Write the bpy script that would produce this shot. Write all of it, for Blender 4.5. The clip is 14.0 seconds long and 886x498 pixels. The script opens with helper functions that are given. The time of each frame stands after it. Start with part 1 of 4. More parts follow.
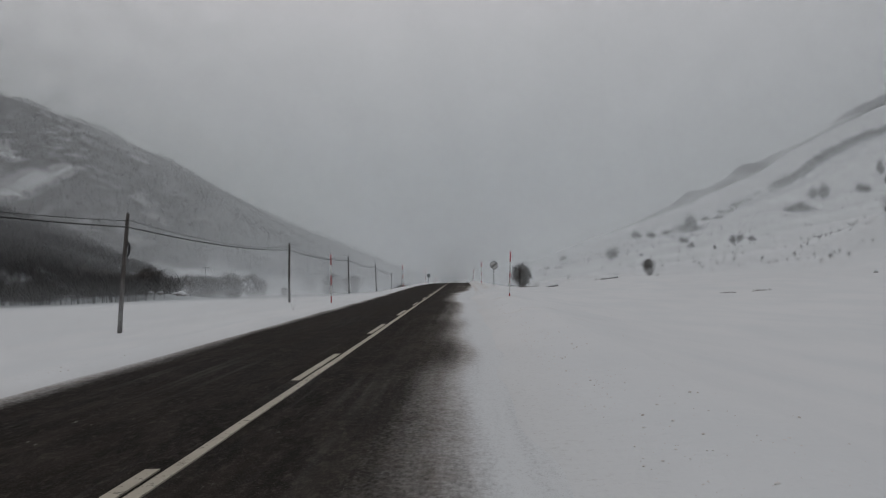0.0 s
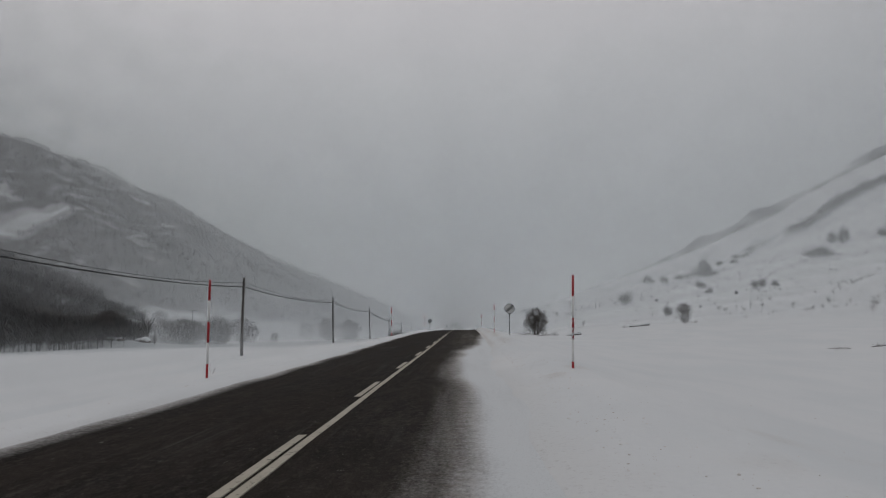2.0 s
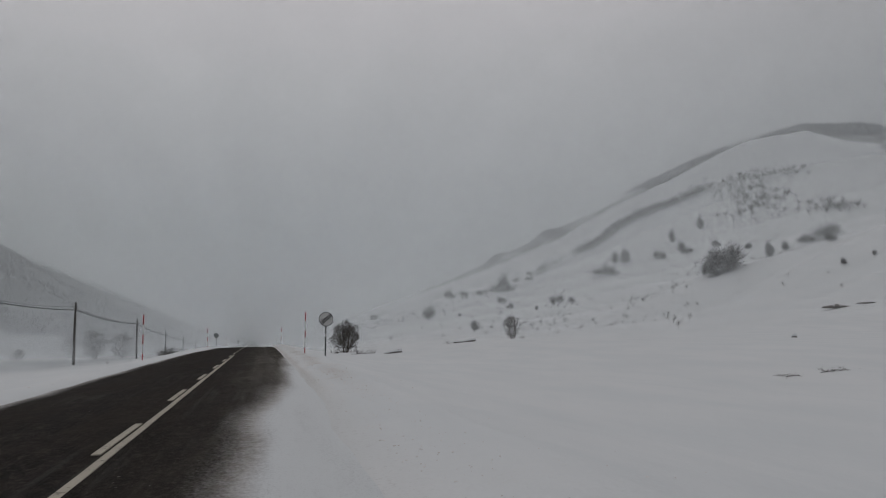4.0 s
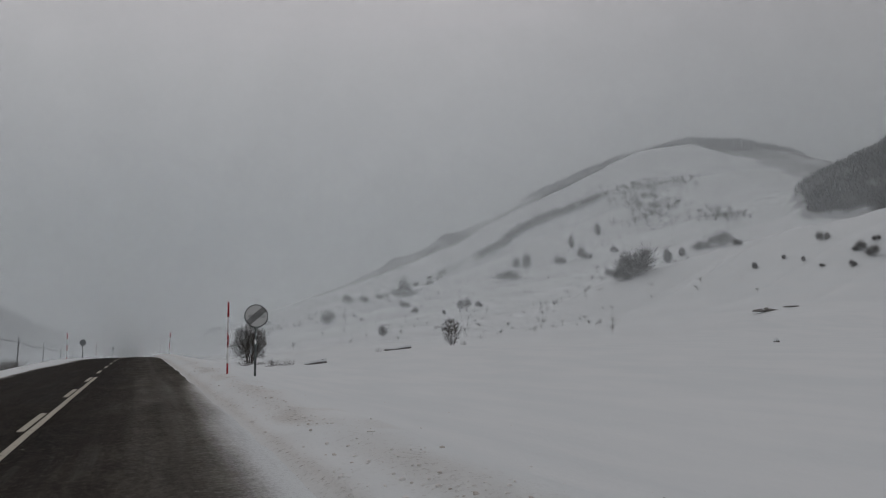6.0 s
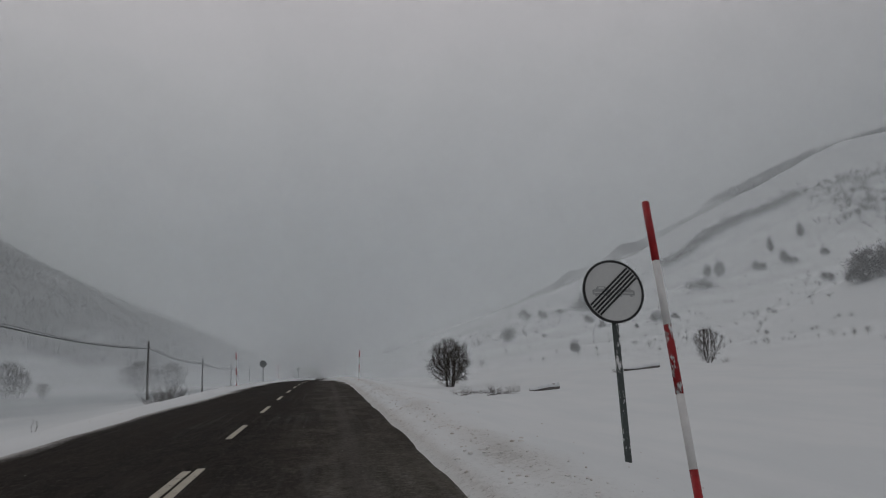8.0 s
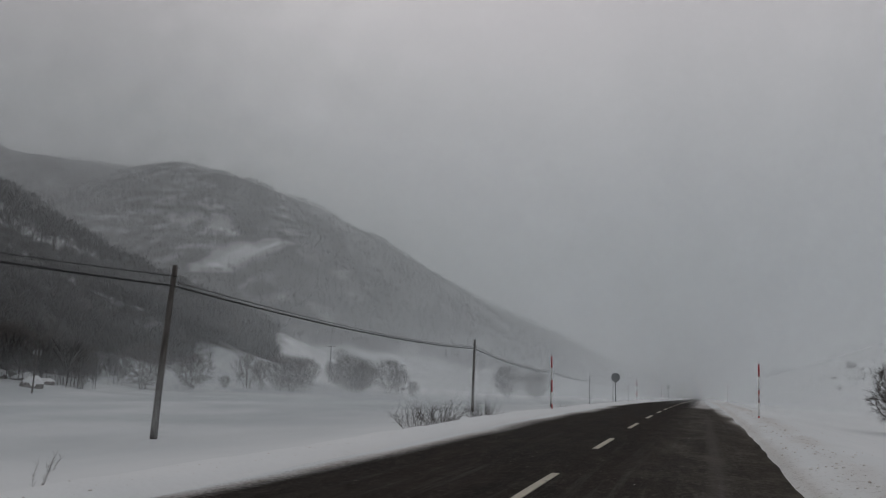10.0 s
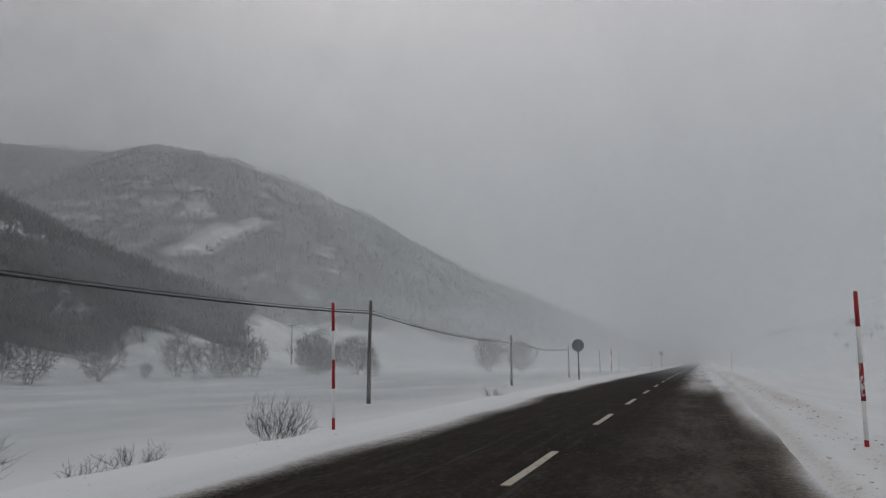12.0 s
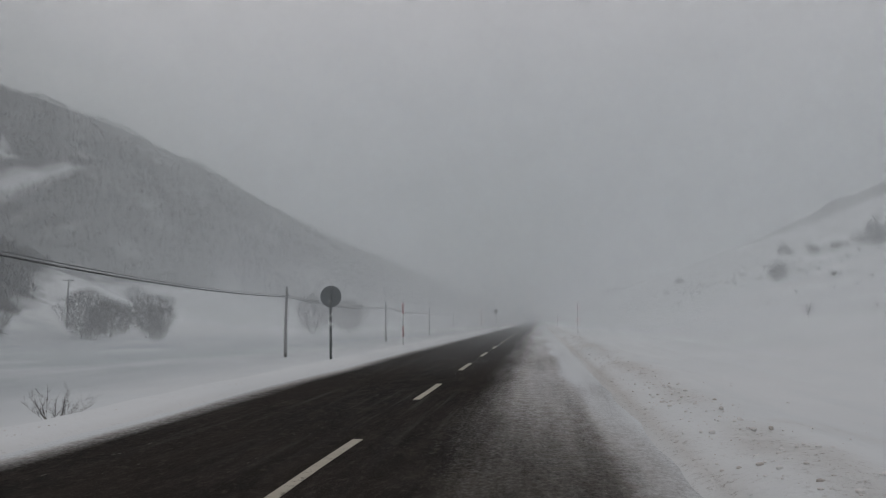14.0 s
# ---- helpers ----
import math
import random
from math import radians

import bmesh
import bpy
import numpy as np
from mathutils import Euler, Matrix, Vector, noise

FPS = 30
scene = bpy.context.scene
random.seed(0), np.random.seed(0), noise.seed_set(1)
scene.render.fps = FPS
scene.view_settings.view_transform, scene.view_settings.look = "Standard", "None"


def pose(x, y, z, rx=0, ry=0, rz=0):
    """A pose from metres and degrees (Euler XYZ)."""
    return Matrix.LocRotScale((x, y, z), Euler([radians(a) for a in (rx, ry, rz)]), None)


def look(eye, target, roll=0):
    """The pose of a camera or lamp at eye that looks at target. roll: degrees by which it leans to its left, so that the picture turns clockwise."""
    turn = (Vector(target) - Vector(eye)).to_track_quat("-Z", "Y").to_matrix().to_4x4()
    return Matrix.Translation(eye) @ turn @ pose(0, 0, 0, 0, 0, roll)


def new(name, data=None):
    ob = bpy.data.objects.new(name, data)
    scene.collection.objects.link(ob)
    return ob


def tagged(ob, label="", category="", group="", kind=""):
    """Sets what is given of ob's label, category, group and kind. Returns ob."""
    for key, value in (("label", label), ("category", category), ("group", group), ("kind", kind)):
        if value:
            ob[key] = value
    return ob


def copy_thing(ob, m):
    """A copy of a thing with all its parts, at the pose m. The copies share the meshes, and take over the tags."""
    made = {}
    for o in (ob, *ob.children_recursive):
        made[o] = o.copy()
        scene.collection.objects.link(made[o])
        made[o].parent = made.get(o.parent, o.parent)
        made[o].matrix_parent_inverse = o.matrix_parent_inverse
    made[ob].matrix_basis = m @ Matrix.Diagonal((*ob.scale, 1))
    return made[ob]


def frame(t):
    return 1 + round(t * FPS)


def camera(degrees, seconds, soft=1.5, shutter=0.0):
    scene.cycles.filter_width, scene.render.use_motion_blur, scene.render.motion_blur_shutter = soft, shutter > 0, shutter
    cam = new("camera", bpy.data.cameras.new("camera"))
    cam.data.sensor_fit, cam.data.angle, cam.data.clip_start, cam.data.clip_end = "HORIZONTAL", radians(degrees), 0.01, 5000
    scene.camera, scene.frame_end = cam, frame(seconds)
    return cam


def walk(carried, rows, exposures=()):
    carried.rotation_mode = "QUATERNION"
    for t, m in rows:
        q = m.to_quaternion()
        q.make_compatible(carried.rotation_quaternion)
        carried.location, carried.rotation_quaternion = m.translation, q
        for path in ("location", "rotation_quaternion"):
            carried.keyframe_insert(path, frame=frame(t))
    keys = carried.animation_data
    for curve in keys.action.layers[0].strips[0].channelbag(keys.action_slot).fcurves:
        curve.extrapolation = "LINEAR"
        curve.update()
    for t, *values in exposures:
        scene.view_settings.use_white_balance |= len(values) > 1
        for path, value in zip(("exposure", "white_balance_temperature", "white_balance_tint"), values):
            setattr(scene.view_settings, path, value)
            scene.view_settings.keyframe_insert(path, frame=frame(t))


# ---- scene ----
cam = camera(63.3, 14.0, 1.1)
PATH = [
    (0, (2.290, 0.964, 0.290), (2.237, 2.961, 0.383), -1.49),
    (0.5, (2.264, 5.777, 0.379), (2.208, 7.768, 0.559), -2.38),
    (1, (2.226, 10.273, 0.406), (2.166, 12.261, 0.623), -1.58),
    (1.5, (2.152, 15.069, 0.480), (2.092, 17.059, 0.663), -1.05),
    (2, (2.102, 20.005, 0.542), (2.038, 21.992, 0.760), -1.10),
    (2.5, (2.058, 24.973, 0.590), (1.996, 26.961, 0.799), -0.50),
    (3, (2.049, 29.661, 0.666), (2.249, 31.645, 0.825), -1.69),
    (3.5, (2.028, 34.635, 0.720), (2.393, 36.590, 0.936), -1.33),
    (4, (1.942, 39.458, 0.790), (2.427, 41.383, 1.037), -1.06),
    (4.2, (1.916, 41.334, 0.776), (2.418, 43.257, 0.997), -0.70),
    (6.5, (1.675, 62.693, 1.040), (2.472, 64.508, 1.303), -1.55),
    (7, (1.667, 67.730, 1.090), (2.422, 69.560, 1.379), -1.67),
    (7.5, (1.696, 73.113, 1.155), (2.210, 75.007, 1.540), -2.38),
    (8, (1.812, 78.380, 1.224), (2.136, 80.328, 1.541), -1.91),
    (8.5, (1.914, 83.590, 1.263), (2.037, 85.561, 1.576), -0.16),
    (11, (2.108, 109.431, 1.536), (1.189, 111.171, 1.894), 2.38),
    (11.5, (2.143, 114.828, 1.562), (1.248, 116.585, 1.895), 1.68),
    (12, (2.053, 120.317, 1.621), (1.392, 122.184, 1.904), -0.26),
    (12.5, (2.015, 125.966, 1.589), (1.566, 127.898, 1.846), -0.15),
    (13, (1.993, 131.812, 1.577), (1.692, 133.776, 1.806), -0.42),
    (13.5, (2.010, 137.622, 1.517), (1.731, 139.591, 1.725), 0.15),
    (14, (2.012, 143.196, 1.447), (1.752, 145.172, 1.617), -0.50),
]
walk(cam, [(t, look(eye, target, roll)) for t, eye, target, roll in PATH], [(0, 0.04), (1, 0.02), (2.5, 0.0), (4, -0.08), (6.5, -0.14), (8.5, -0.23), (11, 0.12), (12, 0.17), (14, 0.15)])

# ---- sky and light ----
world = bpy.data.worlds.new("overcast")
scene.world = world
world.use_nodes = True
wn, wl = world.node_tree.nodes, world.node_tree.links
wn.clear()
sky = wn.new("ShaderNodeTexSky")
sky.sky_type, sky.sun_disc, sky.sun_elevation, sky.sun_rotation = "NISHITA", False, radians(28), radians(-35)
dull = wn.new("ShaderNodeHueSaturation")
dull.inputs["Saturation"].default_value, dull.inputs["Value"].default_value = 0.12, 0.06
wl.new(sky.outputs[0], dull.inputs["Color"])
wc = wn.new("ShaderNodeTexCoord")
wx = wn.new("ShaderNodeSeparateXYZ")
wl.new(wc.outputs["Generated"], wx.inputs[0])
cloud = wn.new("ShaderNodeTexNoise")
cloud.inputs["Scale"].default_value, cloud.inputs["Detail"].default_value, cloud.inputs["Roughness"].default_value = 1.3, 1.5, 0.5
wl.new(wc.outputs["Generated"], cloud.inputs["Vector"])
tilt = wn.new("ShaderNodeMath")
tilt.operation = "MULTIPLY_ADD"
tilt.inputs[1].default_value = 0.035
wl.new(cloud.outputs[0], tilt.inputs[0])
wl.new(wx.outputs["Z"], tilt.inputs[2])
grey = wn.new("ShaderNodeValToRGB")
er = grey.color_ramp.elements
er[0].position, er[0].color = 0.02, (0.327, 0.347, 0.362, 1)
er[1].position, er[1].color = 1.0, (0.40, 0.395, 0.405, 1)
for at, colour in ((0.16, (0.297, 0.318, 0.330, 1)), (0.34, (0.402, 0.404, 0.418, 1)), (0.52, (0.494, 0.469, 0.486, 1))):
    e = er.new(at)
    e.color = colour
wl.new(tilt.outputs[0], grey.inputs[0])
mix = wn.new("ShaderNodeMix")
mix.data_type, mix.blend_type = "RGBA", "MIX"
mix.inputs["Factor"].default_value = 0.92
wl.new(dull.outputs[0], mix.inputs["A"])
wl.new(grey.outputs[0], mix.inputs["B"])
toward = wn.new("ShaderNodeVectorMath")
toward.operation = "DOT_PRODUCT"
toward.inputs[1].default_value = Vector((0.03, 0.87, 0.49)).normalized()
wl.new(wc.outputs["Generated"], toward.inputs[0])
glow = wn.new("ShaderNodeMapRange")
glow.interpolation_type = "SMOOTHSTEP"
for key, value in (("From Min", 0.66), ("From Max", 1.0), ("To Min", 0.85), ("To Max", 1.24)):
    glow.inputs[key].default_value = value
wl.new(toward.outputs["Value"], glow.inputs["Value"])
back = wn.new("ShaderNodeBackground")
wl.new(glow.outputs[0], back.inputs["Strength"])
wl.new(mix.outputs["Result"], back.inputs["Color"])
scene.cycles.transparent_max_bounces = 24
wl.new(back.outputs[0], wn.new("ShaderNodeOutputWorld").inputs[0])

sun = new("sun", bpy.data.lights.new("sun", "SUN"))
sun.data.energy, sun.data.angle, sun.data.color = 0.32, radians(70), (1.0, 0.97, 0.94)
sun.matrix_world = look((-60, 90, 80), (0, 0, 0))


# ---- materials ----
class Nodes:
    """A material's node tree, with short ways to add to it."""

    def __init__(self, name):
        self.mat = bpy.data.materials.new(name)
        self.mat.use_nodes = True
        self.n, self.l = self.mat.node_tree.nodes, self.mat.node_tree.links
        self.n.clear()
        self.out = self.n.new("ShaderNodeOutputMaterial")

    def put(self, socket, value):
        if isinstance(value, bpy.types.NodeSocket):
            self.l.new(value, socket)
        else:
            socket.default_value = value

    def math(self, op, a, b=0.0, c=0.0, clamp=False):
        node = self.n.new("ShaderNodeMath")
        node.operation, node.use_clamp = op, clamp
        for i, v in enumerate((a, b, c)):
            self.put(node.inputs[i], v)
        return node.outputs[0]

    def noise(self, scale, detail=4.0, rough=0.55, vector=None, distort=0.0):
        node = self.n.new("ShaderNodeTexNoise")
        node.inputs["Scale"].default_value, node.inputs["Detail"].default_value = scale, detail
        node.inputs["Roughness"].default_value, node.inputs["Distortion"].default_value = rough, distort
        self.put(node.inputs["Vector"], vector if vector is not None else self.place())
        return node.outputs[0]

    def place(self, kind="Object"):
        return self.n.new("ShaderNodeTexCoord").outputs[kind]

    def stretched(self, scale, kind="Object"):
        node = self.n.new("ShaderNodeMapping")
        self.put(node.inputs["Vector"], self.place(kind))
        node.inputs["Scale"].default_value = scale
        return node.outputs[0]

    def ramp(self, value, lo, hi, a=0.0, b=1.0):
        node = self.n.new("ShaderNodeMapRange")
        node.interpolation_type = "SMOOTHSTEP"
        for name, v in (("Value", value), ("From Min", lo), ("From Max", hi), ("To Min", a), ("To Max", b)):
            self.put(node.inputs[name], v)
        return node.outputs[0]

    def blend(self, factor, a, b):
        node = self.n.new("ShaderNodeMix")
        node.data_type = "RGBA"
        self.put(node.inputs["Factor"], factor)
        self.put(node.inputs["A"], a)
        self.put(node.inputs["B"], b)
        return node.outputs["Result"]

    def attribute(self, name):
        node = self.n.new("ShaderNodeAttribute")
        node.attribute_name = name
        return node.outputs["Fac"]

    def surface(self, colour, rough=0.8, metal=0.0, height=None, depth=0.02, specular=0.4):
        node = self.n.new("ShaderNodeBsdfPrincipled")
        self.put(node.inputs["Base Color"], colour)
        self.put(node.inputs["Roughness"], rough)
        self.put(node.inputs["Metallic"], metal)
        self.put(node.inputs["Specular IOR Level"], specular)
        if height is not None:
            bump = self.n.new("ShaderNodeBump")
            bump.inputs["Distance"].default_value = depth
            self.put(bump.inputs["Height"], height)
            self.l.new(bump.outputs[0], node.inputs["Normal"])
        self.l.new(node.outputs[0], self.out.inputs["Surface"])
        return self.mat


def snow_material():
    m = Nodes("wind_packed_snow")
    grain = m.noise(9.0, 6, 0.6)
    drift = m.noise(0.35, 4, 0.55, m.stretched((1, 0.35, 1)))
    lump = m.noise(2.3, 3, 0.6)
    white = m.blend(m.ramp(drift, 0.3, 0.7), (0.738, 0.775, 0.793, 1), (0.788, 0.815, 0.828, 1))
    # Grey streaks plus lens dimming, painted into the left field's snow colour.
    dimmed = m.math("MULTIPLY", m.attribute("crust_or_dim"), m.ramp(m.noise(0.11, 4, 0.6, m.stretched((1, 0.6, 1))), 0.3, 0.62, 0.5, 1.0))
    white = m.blend(dimmed, white, (0.45, 0.495, 0.515, 1))
    grit = m.math("MULTIPLY", m.attribute("grit"), m.ramp(m.noise(14, 5, 0.7), 0.54, 0.72))
    white = m.blend(m.math("MULTIPLY", m.attribute("grit"), 0.42), white, (0.55, 0.49, 0.42, 1))
    crumbs = m.math("MULTIPLY", m.attribute("grit"), m.ramp(m.noise(7, 5, 0.75), 0.4, 0.7))
    white = m.blend(grit, white, (0.20, 0.165, 0.13, 1))
    leaf = m.blend(m.noise(0.12, 5, 0.6), (0.026, 0.023, 0.021, 1), (0.06, 0.055, 0.051, 1))
    bare = m.math("ADD", m.math("MULTIPLY", m.attribute("wood"), 1.12), m.math("MULTIPLY", m.math("SUBTRACT", m.noise(0.05, 6, 0.65), 0.56), 2.6))
    colour = m.blend(m.math("MAXIMUM", m.ramp(m.math("MULTIPLY", bare, m.ramp(m.attribute("wood"), 0.0, 0.25)), 0.15, 1.0), m.ramp(m.attribute("wood"), 0.06, 0.22, 0.0, 0.45)), white, leaf)
    height = m.math("ADD", m.math("MULTIPLY", grain, 0.25), m.math("ADD", m.math("MULTIPLY_ADD", lump, 0.5, m.math("MULTIPLY", crumbs, 0.3)), m.math("MULTIPLY", drift, 0.05)))
    return m.surface(colour, 0.75, 0.0, height, 0.07, 0.25)


def asphalt_material():
    m = Nodes("worn_asphalt")
    fine, stone = m.noise(45, 3, 0.7), m.noise(14, 4, 0.7, m.stretched((1, 0.45, 1)))
    blot = m.noise(3.2, 5, 0.7, m.stretched((1, 0.3, 1)))
    patch = m.noise(0.5, 5, 0.6, m.stretched((1.6, 0.25, 1)))
    streak = m.noise(2.6, 5, 0.65, m.stretched((2.2, 0.05, 1)))
    base = m.blend(m.ramp(patch, 0.35, 0.65), (0.008, 0.0066, 0.0052, 1), (0.021, 0.0172, 0.014, 1))
    base = m.blend(m.ramp(blot, 0.42, 0.72, 0, 0.8), base, (0.036, 0.030, 0.0245, 1))
    base = m.blend(m.ramp(stone, 0.5, 0.7, 0, 0.75), base, (0.056, 0.048, 0.040, 1))
    base = m.blend(m.ramp(fine, 0.56, 0.7, 0, 0.5), base, (0.10, 0.089, 0.078, 1))
    base = m.blend(m.math("MULTIPLY", m.attribute("mud"), m.ramp(m.math("ADD", m.noise(1.1, 5, 0.7, m.stretched((1, 0.4, 1))), m.math("MULTIPLY", stone, 0.5)), 0.66, 0.98, 0.2, 0.9)), base, (0.105, 0.095, 0.080, 1))
    base = m.blend(m.math("MULTIPLY", m.attribute("seam"), m.ramp(stone, 0.3, 0.6, 0.35, 0.8)), base, (0.085, 0.077, 0.068, 1))
    film = m.math("MULTIPLY", m.ramp(streak, 0.48, 0.76), m.ramp(m.noise(0.16, 4, 0.6), 0.4, 0.66, 0.03, 0.28))
    base = m.blend(film, base, (0.17, 0.165, 0.16, 1))
    speck = m.math("ADD", m.math("MULTIPLY_ADD", m.noise(26, 5, 0.7, m.stretched((1, 0.6, 1))), 0.75, 0.10), m.math("MULTIPLY", m.noise(1.3, 5, 0.65, m.stretched((1.6, 0.12, 1))), 0.6))
    cover = m.ramp(m.math("ADD", m.math("MULTIPLY", speck, 0.9), m.attribute("dust")), 0.95, 1.72)
    dirty = m.blend(m.ramp(m.noise(5, 4, 0.6), 0.35, 0.7), (0.72, 0.715, 0.71, 1), (0.50, 0.47, 0.44, 1))
    dirty = m.blend(m.ramp(m.attribute("dust"), 0.65, 0.95), dirty, (0.755, 0.79, 0.806, 1))
    mud = m.blend(m.ramp(m.noise(17, 5, 0.7, m.stretched((0.5, 1, 1))), 0.35, 0.7), (0.10, 0.092, 0.074, 1), (0.30, 0.283, 0.25, 1))
    dirty = m.blend(m.math("MULTIPLY", m.attribute("mud"), m.ramp(m.attribute("dust"), 0.5, 0.9, 1.0, 0.0)), dirty, mud)
    crumb = m.math("MULTIPLY", m.ramp(m.noise(11, 5, 0.75, m.stretched((1, 0.35, 1))), 0.64, 0.7), m.ramp(m.noise(0.8, 3, 0.6, m.stretched((2, 0.15, 1))), 0.48, 0.64))
    colour = m.blend(m.math("MULTIPLY", crumb, 0.65), m.blend(cover, base, dirty), (0.42, 0.40, 0.37, 1))
    gravel = m.noise(70, 2, 0.6)
    colour = m.blend(m.ramp(gravel, 0.6, 0.68, 0, 0.25), colour, (0.16, 0.15, 0.135, 1))
    rough = m.ramp(patch, 0.35, 0.7, 0.86, 1.0)
    return m.surface(colour, rough, 0.0, m.math("ADD", m.math("ADD", fine, stone), m.math("MULTIPLY", cover, 1.5)), 0.012, 0.06)


def paint_material():
    m = Nodes("road_paint")
    worn = m.ramp(m.noise(10, 6, 0.75), 0.55, 0.68)
    colour = m.blend(m.noise(2.5, 3), (0.38, 0.348, 0.272, 1), (0.54, 0.50, 0.415, 1))
    return m.surface(m.blend(worn, colour, (0.07, 0.065, 0.06, 1)), 0.8, 0.0, m.noise(60), 0.004)


def two_tone(name, a, b, scale=6.0, rough=0.7, metal=0.0, stretch=(1, 1, 1), depth=0.01, lo=0.35, hi=0.65):
    m = Nodes(name)
    v = m.noise(scale, 5, 0.65, m.stretched(stretch))
    return m.surface(m.blend(m.ramp(v, lo, hi), (*a, 1), (*b, 1)), rough, metal, v, depth)


def rimed(name, a, b, amount, scale=5.0, rough=0.5, metal=0.0):
    """A surface on which wind has plastered snow in patches."""
    m = Nodes(name)
    base = m.blend(m.noise(scale * 3, 4), (*a, 1), (*b, 1))
    crust_or_dim = m.ramp(m.noise(scale, 6, 0.7, m.stretched((1, 1, 0.45))), amount, amount + 0.06)
    return m.surface(m.blend(crust_or_dim, base, (0.80, 0.80, 0.81, 1)), rough, metal, crust_or_dim, 0.01)


def woods_material():
    """Bare branches seen from afar: brown and grey, here and there frosted."""
    m = Nodes("winter_woods")
    each = m.n.new("ShaderNodeNewGeometry").outputs["Random Per Island"]
    base = m.blend(m.ramp(m.noise(0.05, 4, 0.6), 0.35, 0.65), (0.020, 0.018, 0.0165, 1), (0.038, 0.035, 0.032, 1))
    base = m.blend(m.ramp(each, 0.5, 1.0, 0, 0.6), base, (0.065, 0.059, 0.055, 1))
    frost = m.math("MULTIPLY", m.ramp(each, 0.72, 0.8), m.ramp(m.noise(0.022, 4, 0.6), 0.42, 0.7))
    return m.surface(m.blend(frost, base, (0.13, 0.13, 0.132, 1)), 0.95)


def haze_material():
    """Fine snow in the wind: thin and mostly clear, thicker low down and along the valley."""
    m = Nodes("airborne_snow")
    at = m.n.new("ShaderNodeSeparateXYZ")
    m.put(at.inputs[0], m.place("Object"))
    z = m.math("SUBTRACT", at.outputs["Z"], m.attribute("foot"))
    up = m.math("MAXIMUM", z, 0.0)
    low = m.math("POWER", 2.718, m.math("MULTIPLY", up, -0.055))
    high = m.math("POWER", 2.718, m.math("MULTIPLY", up, -0.006))
    gust = m.ramp(m.noise(0.018, 2, 0.5, m.stretched((1, 1, 1.8))), 0.25, 0.75, 0.72, 1.28)
    deep = m.math("ADD", m.math("MULTIPLY", low, m.attribute("drift")), m.math("MULTIPLY", high, m.attribute("side")))
    deep = m.math("MULTIPLY", m.math("MULTIPLY", deep, gust), m.math("MULTIPLY", m.ramp(z, -0.1, 1.2), m.ramp(z, 170.0, 330.0, 1.0, 0.0)))
    thick = m.math("MINIMUM", m.math("SUBTRACT", 1.0, m.math("POWER", 2.718, m.math("MULTIPLY", deep, -1.0)), clamp=True), 0.235)
    white, glow, both, clear, final = (m.n.new(k) for k in ("ShaderNodeBsdfDiffuse", "ShaderNodeBsdfTranslucent", "ShaderNodeMixShader", "ShaderNodeBsdfTransparent", "ShaderNodeMixShader"))
    white.inputs["Color"].default_value = glow.inputs["Color"].default_value = (0.842, 0.88, 0.899, 1)
    both.inputs[0].default_value = 0.5
    m.l.new(white.outputs[0], both.inputs[1])
    m.l.new(glow.outputs[0], both.inputs[2])
    m.l.new(thick, final.inputs[0])
    m.l.new(clear.outputs[0], final.inputs[1])
    m.l.new(both.outputs[0], final.inputs[2])
    m.l.new(final.outputs[0], m.out.inputs["Surface"])
    return m.mat


SNOW, ASPHALT, PAINT, HAZE = snow_material(), asphalt_material(), paint_material(), haze_material()
CLOD = two_tone("dirty_snow", (0.52, 0.48, 0.44), (0.80, 0.795, 0.785), 2.2, 0.8, 0, (1, 1, 1), 0.004, 0.34, 0.54)
TIMBER = two_tone("weathered_timber", (0.052, 0.046, 0.042), (0.115, 0.105, 0.098), 7, 0.85, 0, (1, 1, 0.12))
CABLE = two_tone("black_cable", (0.012, 0.012, 0.013), (0.03, 0.03, 0.032), 20, 0.6)
STEEL = two_tone("galvanised_steel", (0.20, 0.21, 0.215), (0.31, 0.32, 0.325), 12, 0.55, 0.5)
POST = rimed("rimed_steel_post", (0.05, 0.062, 0.06), (0.10, 0.115, 0.112), 0.52, 5.5, 0.55, 0.3)
RED = two_tone("red_paint", (0.40, 0.017, 0.021), (0.28, 0.012, 0.016), 9, 0.5)
WORN_RED = rimed("worn_red_paint", (0.36, 0.018, 0.022), (0.25, 0.014, 0.018), 0.5, 9, 0.6)
WHITE = two_tone("white_paint", (0.72, 0.72, 0.72), (0.80, 0.80, 0.79), 8, 0.55)
FACE = rimed("sign_white", (0.52, 0.53, 0.53), (0.60, 0.61, 0.60), 0.68, 6, 0.45)
INK = two_tone("sign_black", (0.012, 0.013, 0.014), (0.025, 0.026, 0.027), 12, 0.5)
PICTOGRAM = two_tone("sign_grey", (0.30, 0.31, 0.31), (0.36, 0.37, 0.37), 12, 0.5)
SIGN_BACK = two_tone("sign_back_grey", (0.085, 0.10, 0.105), (0.12, 0.135, 0.14), 10, 0.6, 0.2)
BARK = two_tone("dark_bark", (0.035, 0.028, 0.024), (0.075, 0.062, 0.053), 14, 0.9)
TWIG = two_tone("brown_twigs", (0.06, 0.052, 0.047), (0.115, 0.102, 0.093), 20, 0.9)
# Twigs of the far slope: distance haze is painted in as a paler colour.
HAZE_TWIG = two_tone("haze_paled_twigs", (0.12, 0.114, 0.11), (0.235, 0.23, 0.226), 0.9, 0.95)
WOODS = woods_material()
DEAD = two_tone("dead_wood", (0.10, 0.093, 0.087), (0.24, 0.228, 0.217), 8, 0.9)


